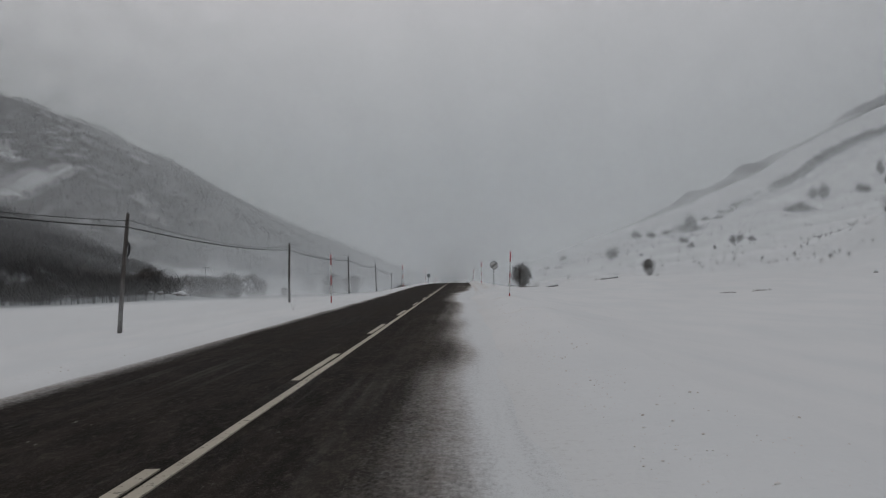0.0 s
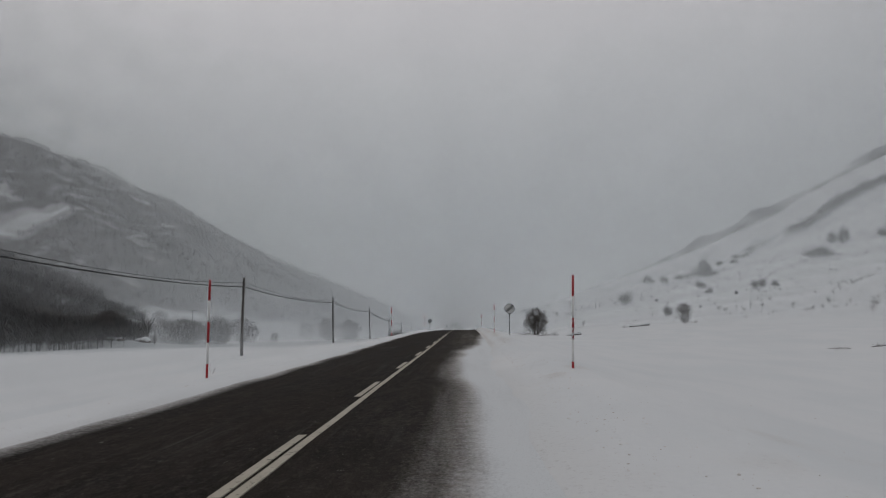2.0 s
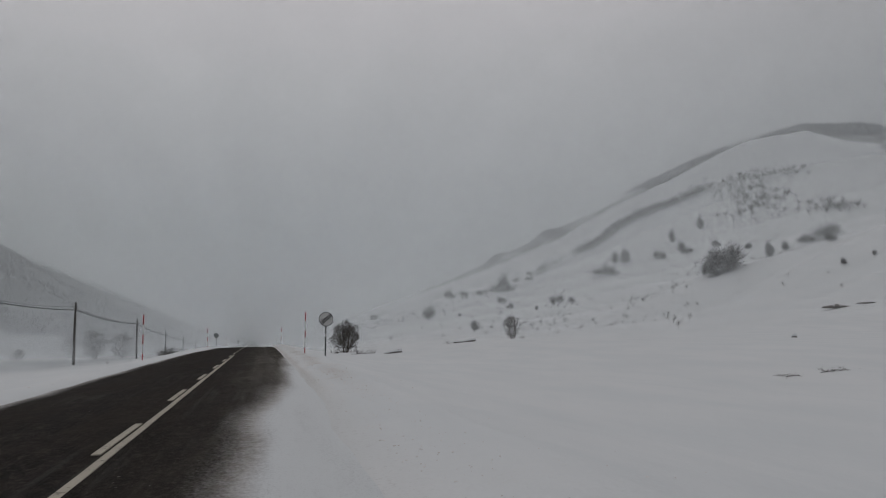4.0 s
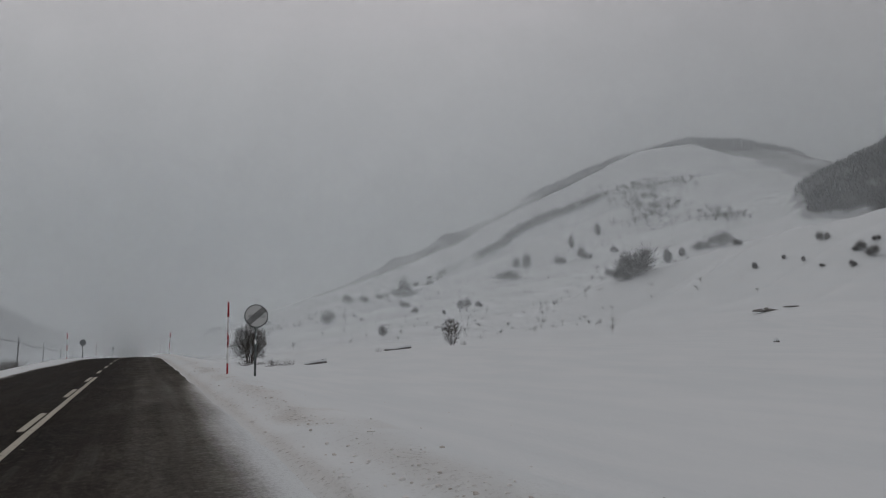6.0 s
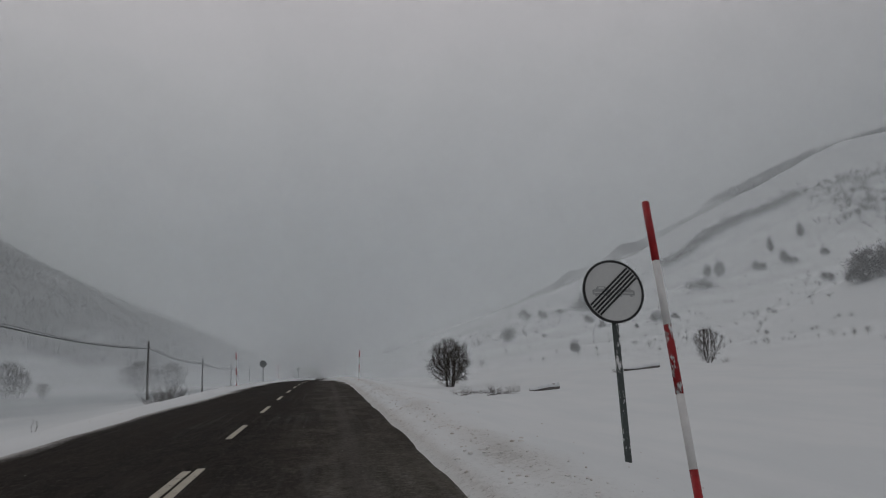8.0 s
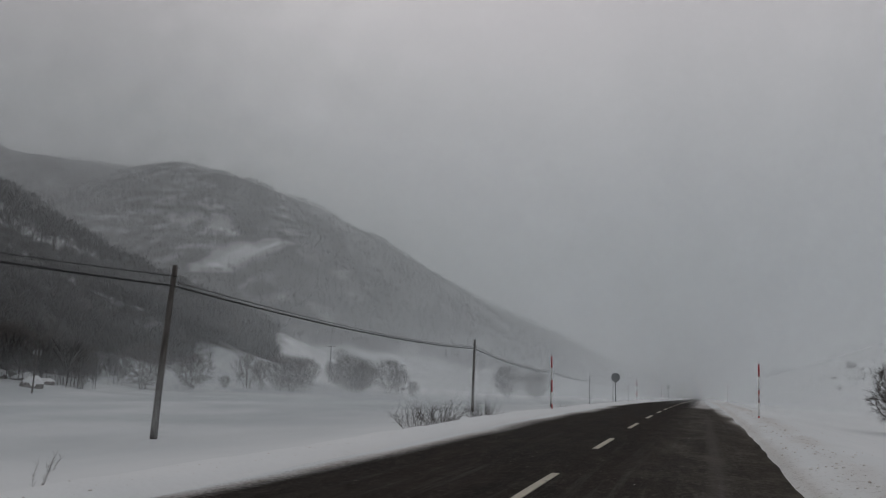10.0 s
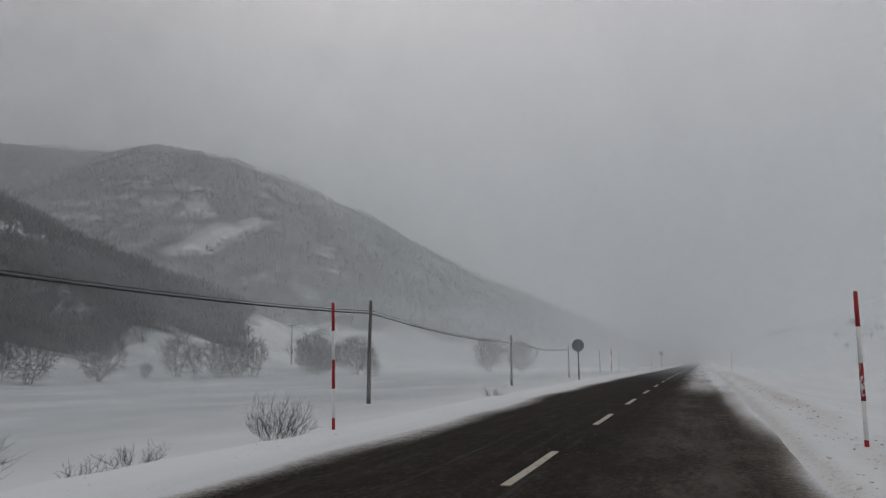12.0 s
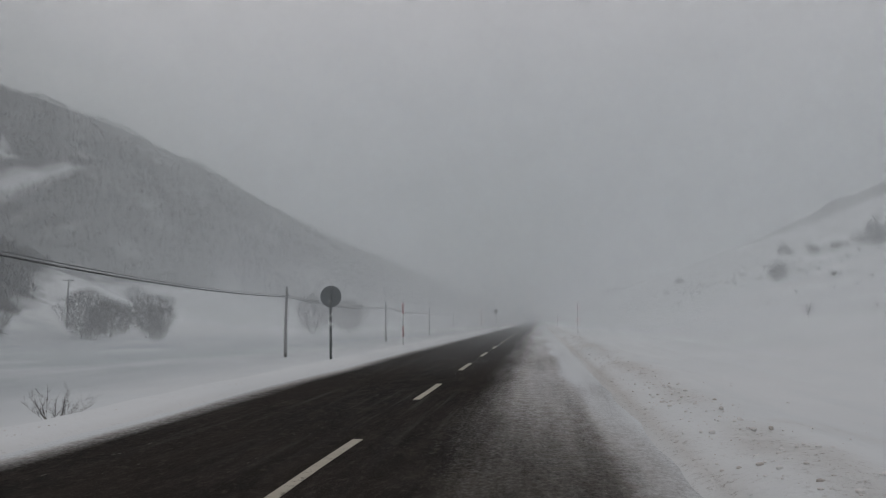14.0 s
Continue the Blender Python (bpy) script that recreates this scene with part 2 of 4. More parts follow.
# ---- helpers for meshes ----
def mesh_of(name, verts, faces, material, smooth=False):
    me = bpy.data.meshes.new(name)
    me.from_pydata([tuple(map(float, v)) for v in verts], [], [tuple(map(int, f)) for f in faces])
    me.materials.append(material)
    if smooth:
        me.polygons.foreach_set("use_smooth", [True] * len(me.polygons))
    me.update()
    return me


def piece(name, verts, faces, material, parent=None, label="", smooth=False):
    ob = new(name, mesh_of(name, verts, faces, material, smooth))
    ob.parent = parent
    return tagged(ob, label)


def part(name, bm, material, parent, label="", smooth=False):
    me = bpy.data.meshes.new(name)
    bm.to_mesh(me)
    bm.free()
    me.materials.append(material)
    if smooth:
        me.polygons.foreach_set("use_smooth", [True] * len(me.polygons))
    ob = new(name, me)
    ob.parent = parent
    return tagged(ob, label)


def rod(bm, a, b, ra, rb, sides=10, rings=1, bend=(0, 0, 0)):
    """A tapered round bar from a to b."""
    a, b, bend = Vector(a), Vector(b), Vector(bend)
    q = (b - a).to_track_quat("Z", "Y")
    loops = []
    for k in range(rings + 1):
        s = k / rings
        c, r = a.lerp(b, s) + bend * (4 * s * (1 - s)), ra + (rb - ra) * s
        loops.append([bm.verts.new(c + q @ Vector((r * math.cos(2 * math.pi * i / sides), r * math.sin(2 * math.pi * i / sides), 0))) for i in range(sides)])
    for u, v in zip(loops, loops[1:]):
        for i in range(sides):
            bm.faces.new((u[i], u[(i + 1) % sides], v[(i + 1) % sides], v[i]))
    bm.faces.new(loops[0][::-1])
    bm.faces.new(loops[-1])


def box(bm, size, at=(0, 0, 0), bevel=0.0):
    made = bmesh.ops.create_cube(bm, size=1.0, matrix=Matrix.Translation(at) @ Matrix.Diagonal((*size, 1)))
    if bevel:
        bmesh.ops.bevel(bm, geom=list({e for v in made["verts"] for e in v.link_edges}), offset=bevel, segments=2, affect="EDGES", profile=0.6)


def grid_faces(rows, cols):
    a = np.arange((rows - 1) * (cols - 1))
    i = a // (cols - 1) * cols + a % (cols - 1)
    return np.stack([i, i + 1, i + cols + 1, i + cols], 1)


def floats(me, name, values):
    me.attributes.new(name, "FLOAT", "POINT").data.foreach_set("value", np.asarray(values, np.float32).ravel())

# ---- the lie of the land ----
def lattice(ix, iy, seed):
    h = np.sin(ix * 127.1 + iy * 311.7 + seed * 74.7) * 43758.5453
    return h - np.floor(h)


def wave(x, y, size, seed=0):
    """Smooth value noise of about -1 to 1."""
    x, y = np.asarray(x, float) / size, np.asarray(y, float) / size
    ix, iy = np.floor(x), np.floor(y)
    fx, fy = x - ix, y - iy
    fx, fy = fx * fx * (3 - 2 * fx), fy * fy * (3 - 2 * fy)
    a, b = lattice(ix, iy, seed), lattice(ix + 1, iy, seed)
    c, d = lattice(ix, iy + 1, seed), lattice(ix + 1, iy + 1, seed)
    return 2 * ((a * (1 - fx) + b * fx) * (1 - fy) + (c * (1 - fx) + d * fx) * fy) - 1


def ramp(v, a, b):
    t = np.clip((v - a) / (b - a), 0, 1)
    return t * t * (3 - 2 * t)


ROAD_Y = [-700, -30, 0, 14, 37, 52, 84, 110, 125, 135, 145, 160, 180, 200, 250, 400, 800, 3000]
ROAD_Z = [-6, -1.35, -1.07, -0.95, -0.67, -0.51, -0.10, 0.13, 0.20, 0.17, 0.09, -0.06, -0.30, -0.58, -1.30, -3.5, -6, -10]
FINE_Y = np.arange(-700, 3001, 1.0)
FINE_Z = np.convolve(np.pad(np.interp(FINE_Y, ROAD_Y, ROAD_Z), 8, mode="edge"), np.hanning(19)[1:-1] / np.hanning(19).sum(), "valid")


def road_z(y):
    return np.interp(y, FINE_Y, FINE_Z)


CROSS_X = [-900, -400, -80, -30, -17, -10, -6, -4.6, -4.0, -3.66, -3.3, 3.0, 3.33, 3.6, 4.2, 4.9, 6, 9, 12, 20, 30, 40, 50, 140, 400, 900]
CROSS_Z = [2, -1, -2.2, -1.7, -1.4, -1.1, -0.3, 0.03, 0.05, 0.0, -0.16, -0.16, 0.0, 0.08, 0.16, 0.14, -0.16, -0.75, -1.15, -1.3, -0.45, 0.8, 1.3, 6, 9, 12]

# crest lines of the hills: x, y, z, and how steeply they fall to the valley
HILLS = {
    "wooded_far": (0.60, [(-1612, 1036, 590), (-1113, 961, 355), (-787, 912, 286), (-600, 800, 246), (-516, 776, 222), (-483, 785, 214), (-418, 808, 189), (-355, 830, 155), (-295, 851, 119), (-236, 871, 88), (-179, 891, 63), (-120, 915, 38), (-60, 940, 14)]),
    "wooded_near": (0.62, [(-800, 270, 300), (-560, 335, 182), (-460, 365, 137), (-415, 377, 116), (-372, 387, 96), (-332, 397, 74), (-295, 407, 57), (-259, 416, 38), (-236, 421, 18), (-218, 427, 3)]),
    "wooded_apron": (0.36, [(-66, 150, -1), (-95, 172, 3), (-140, 205, 16), (-200, 250, 34), (-300, 320, 72)]),
    "gully_slope": (0.42, [(420, 110, 90), (300, 195, 60), (252, 233, 47), (232, 251, 41), (190, 285, 28)]),
    "gully_wood": (0.55, [(512, 474, 108), (534, 466, 132), (558, 458, 148), (598, 447, 165), (780, 400, 235)]),
    "back_wood": (0.45, [(433, 813, 158), (501, 815, 194), (593, 818, 238), (694, 821, 268), (779, 823, 275), (903, 827, 246)]),
    "knob_wood": (1.0, [(226, 750, 66), (233, 750, 80), (245, 750, 92), (255, 750, 89), (268, 750, 90), (284, 750, 103), (300, 750, 116), (322, 750, 120)]),
    "far_shoulder": (0.35, [(60, 1150, 0), (150, 1120, 30), (250, 1110, 66), (330, 1110, 100), (450, 1120, 145)]),
}
CREST_X = [0, 48, 86, 123, 167, 208, 250, 284, 317, 350, 376, 447, 503, 580, 666, 738, 782, 900]
CREST_Z = [0, 14, 26, 38, 52, 64, 80, 94, 115, 130, 142, 177, 204, 220, 206, 183, 148, 90]


# edge of the woods on the near spur
EDGE_Y = [60, 110, 128, 147, 153, 164, 173, 185, 200, 208, 216, 222, 236, 250, 255, 264, 300, 345, 372, 400, 428, 470]
EDGE_X = [-150, -80, -60, -57, -56, -63, -70, -83, -94, -101, -93, -98, -106, -113, -107, -109, -126, -152, -168, -188, -204, -232]



def hill(x, y, fall, crest):
    best = np.full(np.shape(x), -999.0)
    for (ax, ay, az), (bx, by, bz) in zip(crest, crest[1:]):
        dx, dy = bx - ax, by - ay
        s = np.clip(((x - ax) * dx + (y - ay) * dy) / (dx * dx + dy * dy), 0, 1)
        away = np.hypot(x - ax - s * dx, y - ay - s * dy)
        best = np.maximum(best, az + s * (bz - az) - fall * np.sqrt(away * away + 36) + fall * 6)
    return best


def over(a, b, soft):
    """The higher of two heights, with a rounded foot."""
    h = np.clip(0.5 + 0.5 * (a - b) / soft, 0, 1)
    return b + (a - b) * h + soft * h * (1 - h)


def land(x, y):
    """Height of the snow, and how thickly woods or scrub cover it."""
    x, y = np.asarray(x, float), np.asarray(y, float)
    near = 1 - ramp(np.abs(x), 4, 30)
    slip = 0.025 * wave(x * 0.2, y, 3.7, 3) + 0.04 * wave(x * 0.2, y, 0.9, 4)
    u = x + near * np.sign(x) * slip - 0.12 * (100 - np.clip(y, 60, 160)) * ramp(x, 10, 28)
    thin = (1 - ramp(y, 48, 60)) * ramp(x, 1.6, 1.9) * (1 - ramp(x, 3.6, 4.3))
    cross = np.interp(u, CROSS_X, CROSS_Z)
    skin = np.interp(x, [1.6, 2.4, 3.0, 3.6, 4.4], [-0.16, -0.075, -0.02, 0.05, 0.14]) + 0.012 * wave(x, y * 0.4, 0.5, 15) + 0.014 * wave(x, y * 0.3, 1.4, 16)
    z = road_z(y) + cross + (skin - cross) * thin
    z = z + ramp(-x, 90, 240) * ramp(y, 230, 420) * 11 + ramp(-x, 120, 400) * 4
    off = ramp(np.abs(x), 3.2, 4.2)
    z = z + off * (1 - 0.85 * ramp(np.abs(x), 7, 14)) * (0.05 * wave(x, y, 3.1, 5) + 0.025 * wave(x, y, 0.8, 6)) + ramp(np.abs(x), 6, 20) * (0.12 * wave(x, y, 14, 7) + 0.025 * wave(x, y * 0.4, 4, 8))
    berm = ramp(x, 3.2, 3.7) * (1 - ramp(x, 4.4, 5.2)) * (0.4 + 0.6 * ramp(y, 55, 75))
    z = z + berm * (0.07 * wave(x, y, 0.55, 9) + 0.06 * wave(x, y, 1.3, 10))
    rough = 1.6 * wave(x, y, 42, 11) + 0.7 * wave(x, y, 15, 12)
    away = np.abs(y - 695)
    white = np.interp(x, CREST_X, CREST_Z) * np.where(y < 695, np.exp(-away / 330), np.exp(-away / 160)) + rough * ramp(x, 60, 160)
    z = z + white * ramp(white, 0, 8) - 9 * ramp(x, 15, 130) * (1 - ramp(x, 165, 215)) * (1 - ramp(y, 190, 480))
    wood = np.zeros(np.shape(z))
    for name, (fall, crest) in HILLS.items():
        h = hill(x, y, fall, crest) + rough * 1.5
        if "wood" in name:
            edge = 5 * wave(x, y, 60, 13) + 3 * wave(x, y, 17, 14)
            if name in ("wooded_near", "wooded_apron"):
                cover = ramp(np.interp(y, EDGE_Y, EDGE_X) - x + 0.6 * edge, 0, 7) * (y < 470)
            else:
                cover = ramp(h - z + edge - {"knob_wood": 0, "back_wood": 3, "gully_wood": 2}.get(name, 8), 0, 5) * (0.7 if name == "back_wood" else 1)
            wood = np.maximum(wood, cover)
        z = over(h, z, 2.0 if "apron" in name else 5.0)
    return z, wood


def glade(x, y):
    """Where the woods stand thin."""
    open_ = ramp(wave(0.8 * x + 0.6 * y, 0.5 * (0.8 * y - 0.6 * x), 40, 51) + 0.6 * wave(x, y, 13, 52), -0.2, 0.9)
    return open_ * np.where((y < 470) & (x < 0), 0.85, 0.3)


def ground_z(x, y):
    return float(land(np.array([float(x)]), np.array([float(y)]))[0][0])


def spaced(*spans):
    """Positions from the spans (start, end, step) on end."""
    out = [np.arange(a, b, s) for a, b, s in spans]
    return np.concatenate(out)


def outward(start, stop, first, grow):
    v, s = [start], first
    while v[-1] < stop:
        v.append(v[-1] + s)
        s *= grow
    return np.array(v)


# ---- the ground ----
def build_ground():
    right, left = outward(8.2, 1900, 0.4, 1.036), outward(8.2, 2300, 0.4, 1.036)
    xs = np.concatenate([-left[::-1], spaced((-8, -5.4, 0.3), (-5.4, -2.8, 0.13), (-2.8, 1.6, 0.8), (1.6, 6.0, 0.1), (6.0, 8.2, 0.25)), right])
    ys = np.concatenate([-outward(12, 700, 1.5, 1.15)[::-1], spaced((-11.5, 215, 0.4)), outward(215.2, 2800, 0.8, 1.02)])
    x, y = np.meshgrid(xs, ys)
    z, wood = land(x, y)
    me = mesh_of("ground", np.stack([x, y, z], -1).reshape(-1, 3), grid_faces(len(ys), len(xs)), SNOW, True)
    slant = x + 374 - 0.13 * (y - 610)
    patch = np.clip(1.35 - np.hypot(slant / 10, (y - 612) / 48) - 0.6 * wave(x, y, 24, 21), 0, 1) + np.clip(1.2 - np.hypot((x + 422) / 11, (y - 651) / 12) - 0.5 * wave(x, y, 12, 22), 0, 1)
    floats(me, "wood", wood * (1 - glade(x, y)) * (1 - np.clip(patch * 4, 0, 1)))
    gap = np.where(x > 0, x - 3.2, -x - 3.2)
    line = np.exp(-(((x - 4.15 - 0.1 * wave(0 * x, y, 6, 24)) / 0.38) ** 2)) * ramp(y, 52, 66) * (0.55 + 0.45 * wave(x, y, 2.5, 25))
    stain = 0.55 * ramp(wave(x, y, 0.8, 26) + 0.5 * wave(x, y, 3.1, 27), 0.55, 1.15) * np.exp(-np.clip(x - 4.2, 0, 40) / 2.2) * ramp(x, 3.3, 3.8) * ramp(y, 12, 30)
    stain = stain + 0.2 * np.exp(-(((x - 2.7) / 0.7) ** 2)) * (1 - ramp(y, 48, 60)) * (0.6 + 0.4 * wave(x, y * 0.3, 0.7, 28))
    floats(me, "grit", np.clip(stain + np.clip(1.0 - gap / 0.6, 0, 1) * np.where(x > 0, 0.3 + 0.7 * ramp(y, 46, 62), 1) * (0.45 + 0.3 * wave(x, y, 5, 23)) + 0.95 * line + 0.5 * np.exp(-(((x - 3.4) / 0.1) ** 2)) * ramp(y, 55, 66), 0, 1))
    # Mask of the left field's painted-in dimming; fades out towards the hills.
    floats(me, "crust_or_dim", ramp(-x, 5, 24) * (1 - ramp(-x, 90, 170)) * ramp(y + 14 * wave(x, y, 16, 29), 92, 128) * (1 - ramp(y + 30 * wave(x, y, 24, 30), 240, 400)))
    return tagged(new("ground", me), "wind-packed white snow over a broad mountain valley", "ground", kind="structure")


GROUND = build_ground()


# ---- the road ----
def build_road():
    xs, ys = spaced((-3.72, 3.73, 0.12)), np.concatenate([spaced((-60, 0, 2), (0, 210, 0.5)), outward(210, 900, 1, 1.05)])
    x, y = np.meshgrid(xs, ys)
    z = road_z(y) - 0.012 * np.abs(x) + 0.006 * wave(x, y, 1.8, 31)
    rows, cols = x.shape
    verts = np.stack([x, y, z], -1).reshape(-1, 3)
    faces = [tuple(f) for f in grid_faces(rows, cols)]
    low = verts.reshape(rows, cols, 3)[:, [0, -1]].copy()
    low[..., 2] -= 0.3
    n = len(verts)
    for k, c in ((0, 0), (1, cols - 1)):
        for r in range(rows - 1):
            q = (r * cols + c, (r + 1) * cols + c, n + (r + 1) * 2 + k, n + r * 2 + k)
            faces.append(q if k == 0 else q[::-1])
    me = mesh_of("road", np.concatenate([verts, low.reshape(-1, 3)]), faces, ASPHALT, True)
    edge_r = np.interp(y, [0, 10, 17, 25, 33, 40, 47, 55, 62, 68, 76, 84, 90, 118, 127, 138, 150, 160, 180], [1.75, 1.9, 1.95, 1.85, 1.7, 1.6, 1.4, 1.7, 2.35, 2.5, 2.75, 3.05, 3.3, 3.35, 3.05, 2.95, 2.7, 2.3, 1.9])
    soft_r = np.interp(y, [0, 55, 70, 84, 92, 118, 128, 145, 165], [1.5, 1.5, 1.6, 0.9, 0.4, 0.4, 0.7, 1.3, 2.2])
    edge_l = np.interp(y, [0, 60, 92, 102, 112, 130, 139, 147, 150, 156, 200], [3.2, 3.3, 3.4, 3.35, 2.95, 2.8, 2.75, 3.1, 2.95, 3.05, 2.9])
    soft_l = np.interp(y, [0, 90, 106, 116, 140, 150], [1.0, 0.8, 0.8, 1.1, 1.2, 1.0])
    side = np.clip((x - edge_r) / soft_r + 0.5 + 0.14 * wave(x * 2, y, 3.5, 32) + 0.12 * wave(x, y, 9, 35), 0, 1) + np.clip((-x - edge_l) / soft_l + 0.5 + 0.12 * wave(x * 2, y, 2.5, 33), 0, 1)
    track = 0.14 * np.exp(-(((x - 0.25) / 0.18) ** 2)) + 0.2 * np.exp(-(((x - 2.75) / 0.3) ** 2)) * ramp(y, 60, 80)
    powder = ramp(y, 140, 156) * ramp(x, 0.0, 2.0) * (0.73 + 0.05 * wave(x * 2, y * 0.3, 2.0, 36))
    slush = ramp(y, 56, 64) * (1 - ramp(y, 84, 104)) * (0.5 * np.exp(-(((x - 1.85) / 0.45) ** 2)) + 0.5 * ramp(x, 2.0, 2.5))
    dust = np.clip(np.maximum(np.maximum(side + track, powder), slush) + 0.12 * ramp(y, 150, 200), 0, 1)
    seam = np.exp(-(((x - 2.2 - 0.05 * wave(0 * x, y, 6, 34)) / 0.13) ** 4)) * ramp(y, 60, 66) * (1 - ramp(y, 128, 140))
    floats(me, "dust", np.concatenate([dust.ravel(), np.ones(2 * rows)]))
    muddy = ramp(x, 0.4, 1.9) * (0.6 + 0.4 * ramp(y, 56, 67)) * (1 - ramp(y, 142, 162))
    floats(me, "mud", np.concatenate([muddy.ravel(), np.zeros(2 * rows)]))
    floats(me, "seam", np.concatenate([seam.ravel(), np.zeros(2 * rows)]))
    return tagged(new("road", me), "dark two-lane asphalt road dusted with drifting snow", "road", kind="structure")


ROAD = build_road()


def stripe(name, x0, x1, y0, y1, label=""):
    ys = np.linspace(y0, y1, max(2, int((y1 - y0) / 1.2) + 1))
    verts, faces = [], []
    for y in ys:
        z = float(road_z(y))
        for x, h in ((x0, -0.02), (x0, 0.008), (x1, 0.008), (x1, -0.02)):
            verts.append((x + 0.004 * math.sin(7 * y + x), y, z - 0.012 * abs(x) + h))
    for k in range(len(ys) - 1):
        for j in range(3):
            faces.append((4 * k + j, 4 * k + j + 1, 4 * k + j + 5, 4 * k + j + 4))
    faces += [(3, 2, 1, 0), tuple(4 * (len(ys) - 1) + j for j in range(4))]
    return piece(name, verts, faces, PAINT, ROAD, label)


stripe("solid_line", 0.10, 0.205, -20, 88.8, "worn cream solid line")
for k in range(-3, 45):
    end = float(np.interp(k, [-3, 0, 3, 5, 10, 17, 19, 45], [-9.2, 13.9, 36.8, 52.3, 88.6, 138.0, 151.1, 325]))
    step = float(np.interp(k, [0, 10, 17], [7.7, 7.1, 6.7]))
    stripe("dash", -0.055, 0.055, end - 0.42 * step, end)


# ---- snow poles ----
def planted(ob, foot, head):
    """Stands ob, built upright, in the snow at foot so that it points to head."""
    base = Vector((*foot, ground_z(*foot)))
    ob.matrix_world = Matrix.Translation(base) @ (Vector(head) - base).to_track_quat("Z", "Y").to_matrix().to_4x4()
    return (Vector(head) - base).length


def snow_pole(foot, head, worn=False):
    """A banded marker pole; its last red band is half buried."""
    base = new("snow_pole")
    top, k = planted(base, foot, head), 0
    while top > -0.3:
        low = max(top - 0.545, -0.3)
        red = k % 2 == 0
        bm = bmesh.new()
        rod(bm, (0, 0, low), (0, 0, top), 0.031, 0.031, 12)
        if k == 0:
            bmesh.ops.bevel(bm, geom=[e for e in bm.edges if all(v.co.z > top - 0.001 for v in e.verts)], offset=0.008, segments=2, affect="EDGES")
        part("red_band" if red else "white_band", bm, (WORN_RED if worn and k == 2 else RED) if red else WHITE, base, ("chipped red band" if worn and k == 2 else "red band") if red else "white band", True)
        top, k = low, k + 1
    return tagged(base, "tall red and white banded snow pole standing in the snowy verge", "snow pole", "snow poles along the road")


snow_pole((4.65, 37.89), (4.79, 38.27, 1.80), True)
snow_pole((4.40, 83.28), (4.48, 83.95, 2.52), True)
snow_pole((4.19, 132.1), (4.29, 132.55, 2.49), True)
snow_pole((4.90, 198.0), (4.92, 198.0, 1.89))
snow_pole((4.6, 245.0), (4.6, 245.0, 1.3))
snow_pole((-4.63, 38.5), (-4.62, 38.6, 1.91))
snow_pole((-4.54, 82.87), (-4.54, 82.87, 2.41))
snow_pole((-4.55, 132.73), (-4.60, 132.72, 2.57))
snow_pole((-4.42, 177.2), (-4.42, 177.2, 1.82))
snow_pole((-4.5, 226.0), (-4.5, 226.0, 1.4))


# ---- signs ----
def disc(bm, radius, thick, y=0.0, sides=56, centre=(0, 0)):
    """An upright disc that faces -y."""
    m = Matrix.Translation((centre[0], y, centre[1])) @ Matrix.Rotation(radians(90), 4, "X")
    bmesh.ops.create_cone(bm, cap_ends=True, segments=sides, radius1=radius, radius2=radius, depth=thick, matrix=m)


def flat(bm, points, y0, y1):
    """A flat shape of that outline (x, z), from y0 back to y1."""
    a = [bm.verts.new((x, y0, z)) for x, z in points]
    b = [bm.verts.new((x, y1, z)) for x, z in points]
    bm.faces.new(a)
    bm.faces.new(b[::-1])
    n = len(a)
    for i in range(n):
        bm.faces.new((a[i], b[i], b[(i + 1) % n], a[(i + 1) % n]))
    bmesh.ops.recalc_face_normals(bm, faces=bm.faces[:])


def ring(bm, outer, inner, y0, y1, sides=64):
    v = [[bm.verts.new((r * math.cos(2 * math.pi * i / sides), y, r * math.sin(2 * math.pi * i / sides))) for i in range(sides)] for r, y in ((outer, y0), (inner, y0), (inner, y1), (outer, y1))]
    for k in range(4):
        for i in range(sides):
            bm.faces.new((v[k][i], v[k][(i + 1) % sides], v[(k + 1) % 4][(i + 1) % sides], v[(k + 1) % 4][i]))
    bmesh.ops.recalc_face_normals(bm, faces=bm.faces[:])


def post(parent, top):
    bm = bmesh.new()
    box(bm, (0.09, 0.05, top + 0.5), (0, 0.03, (top - 0.5) / 2), 0.008)
    part("post", bm, POST, parent, "green-grey steel post plastered with snow")


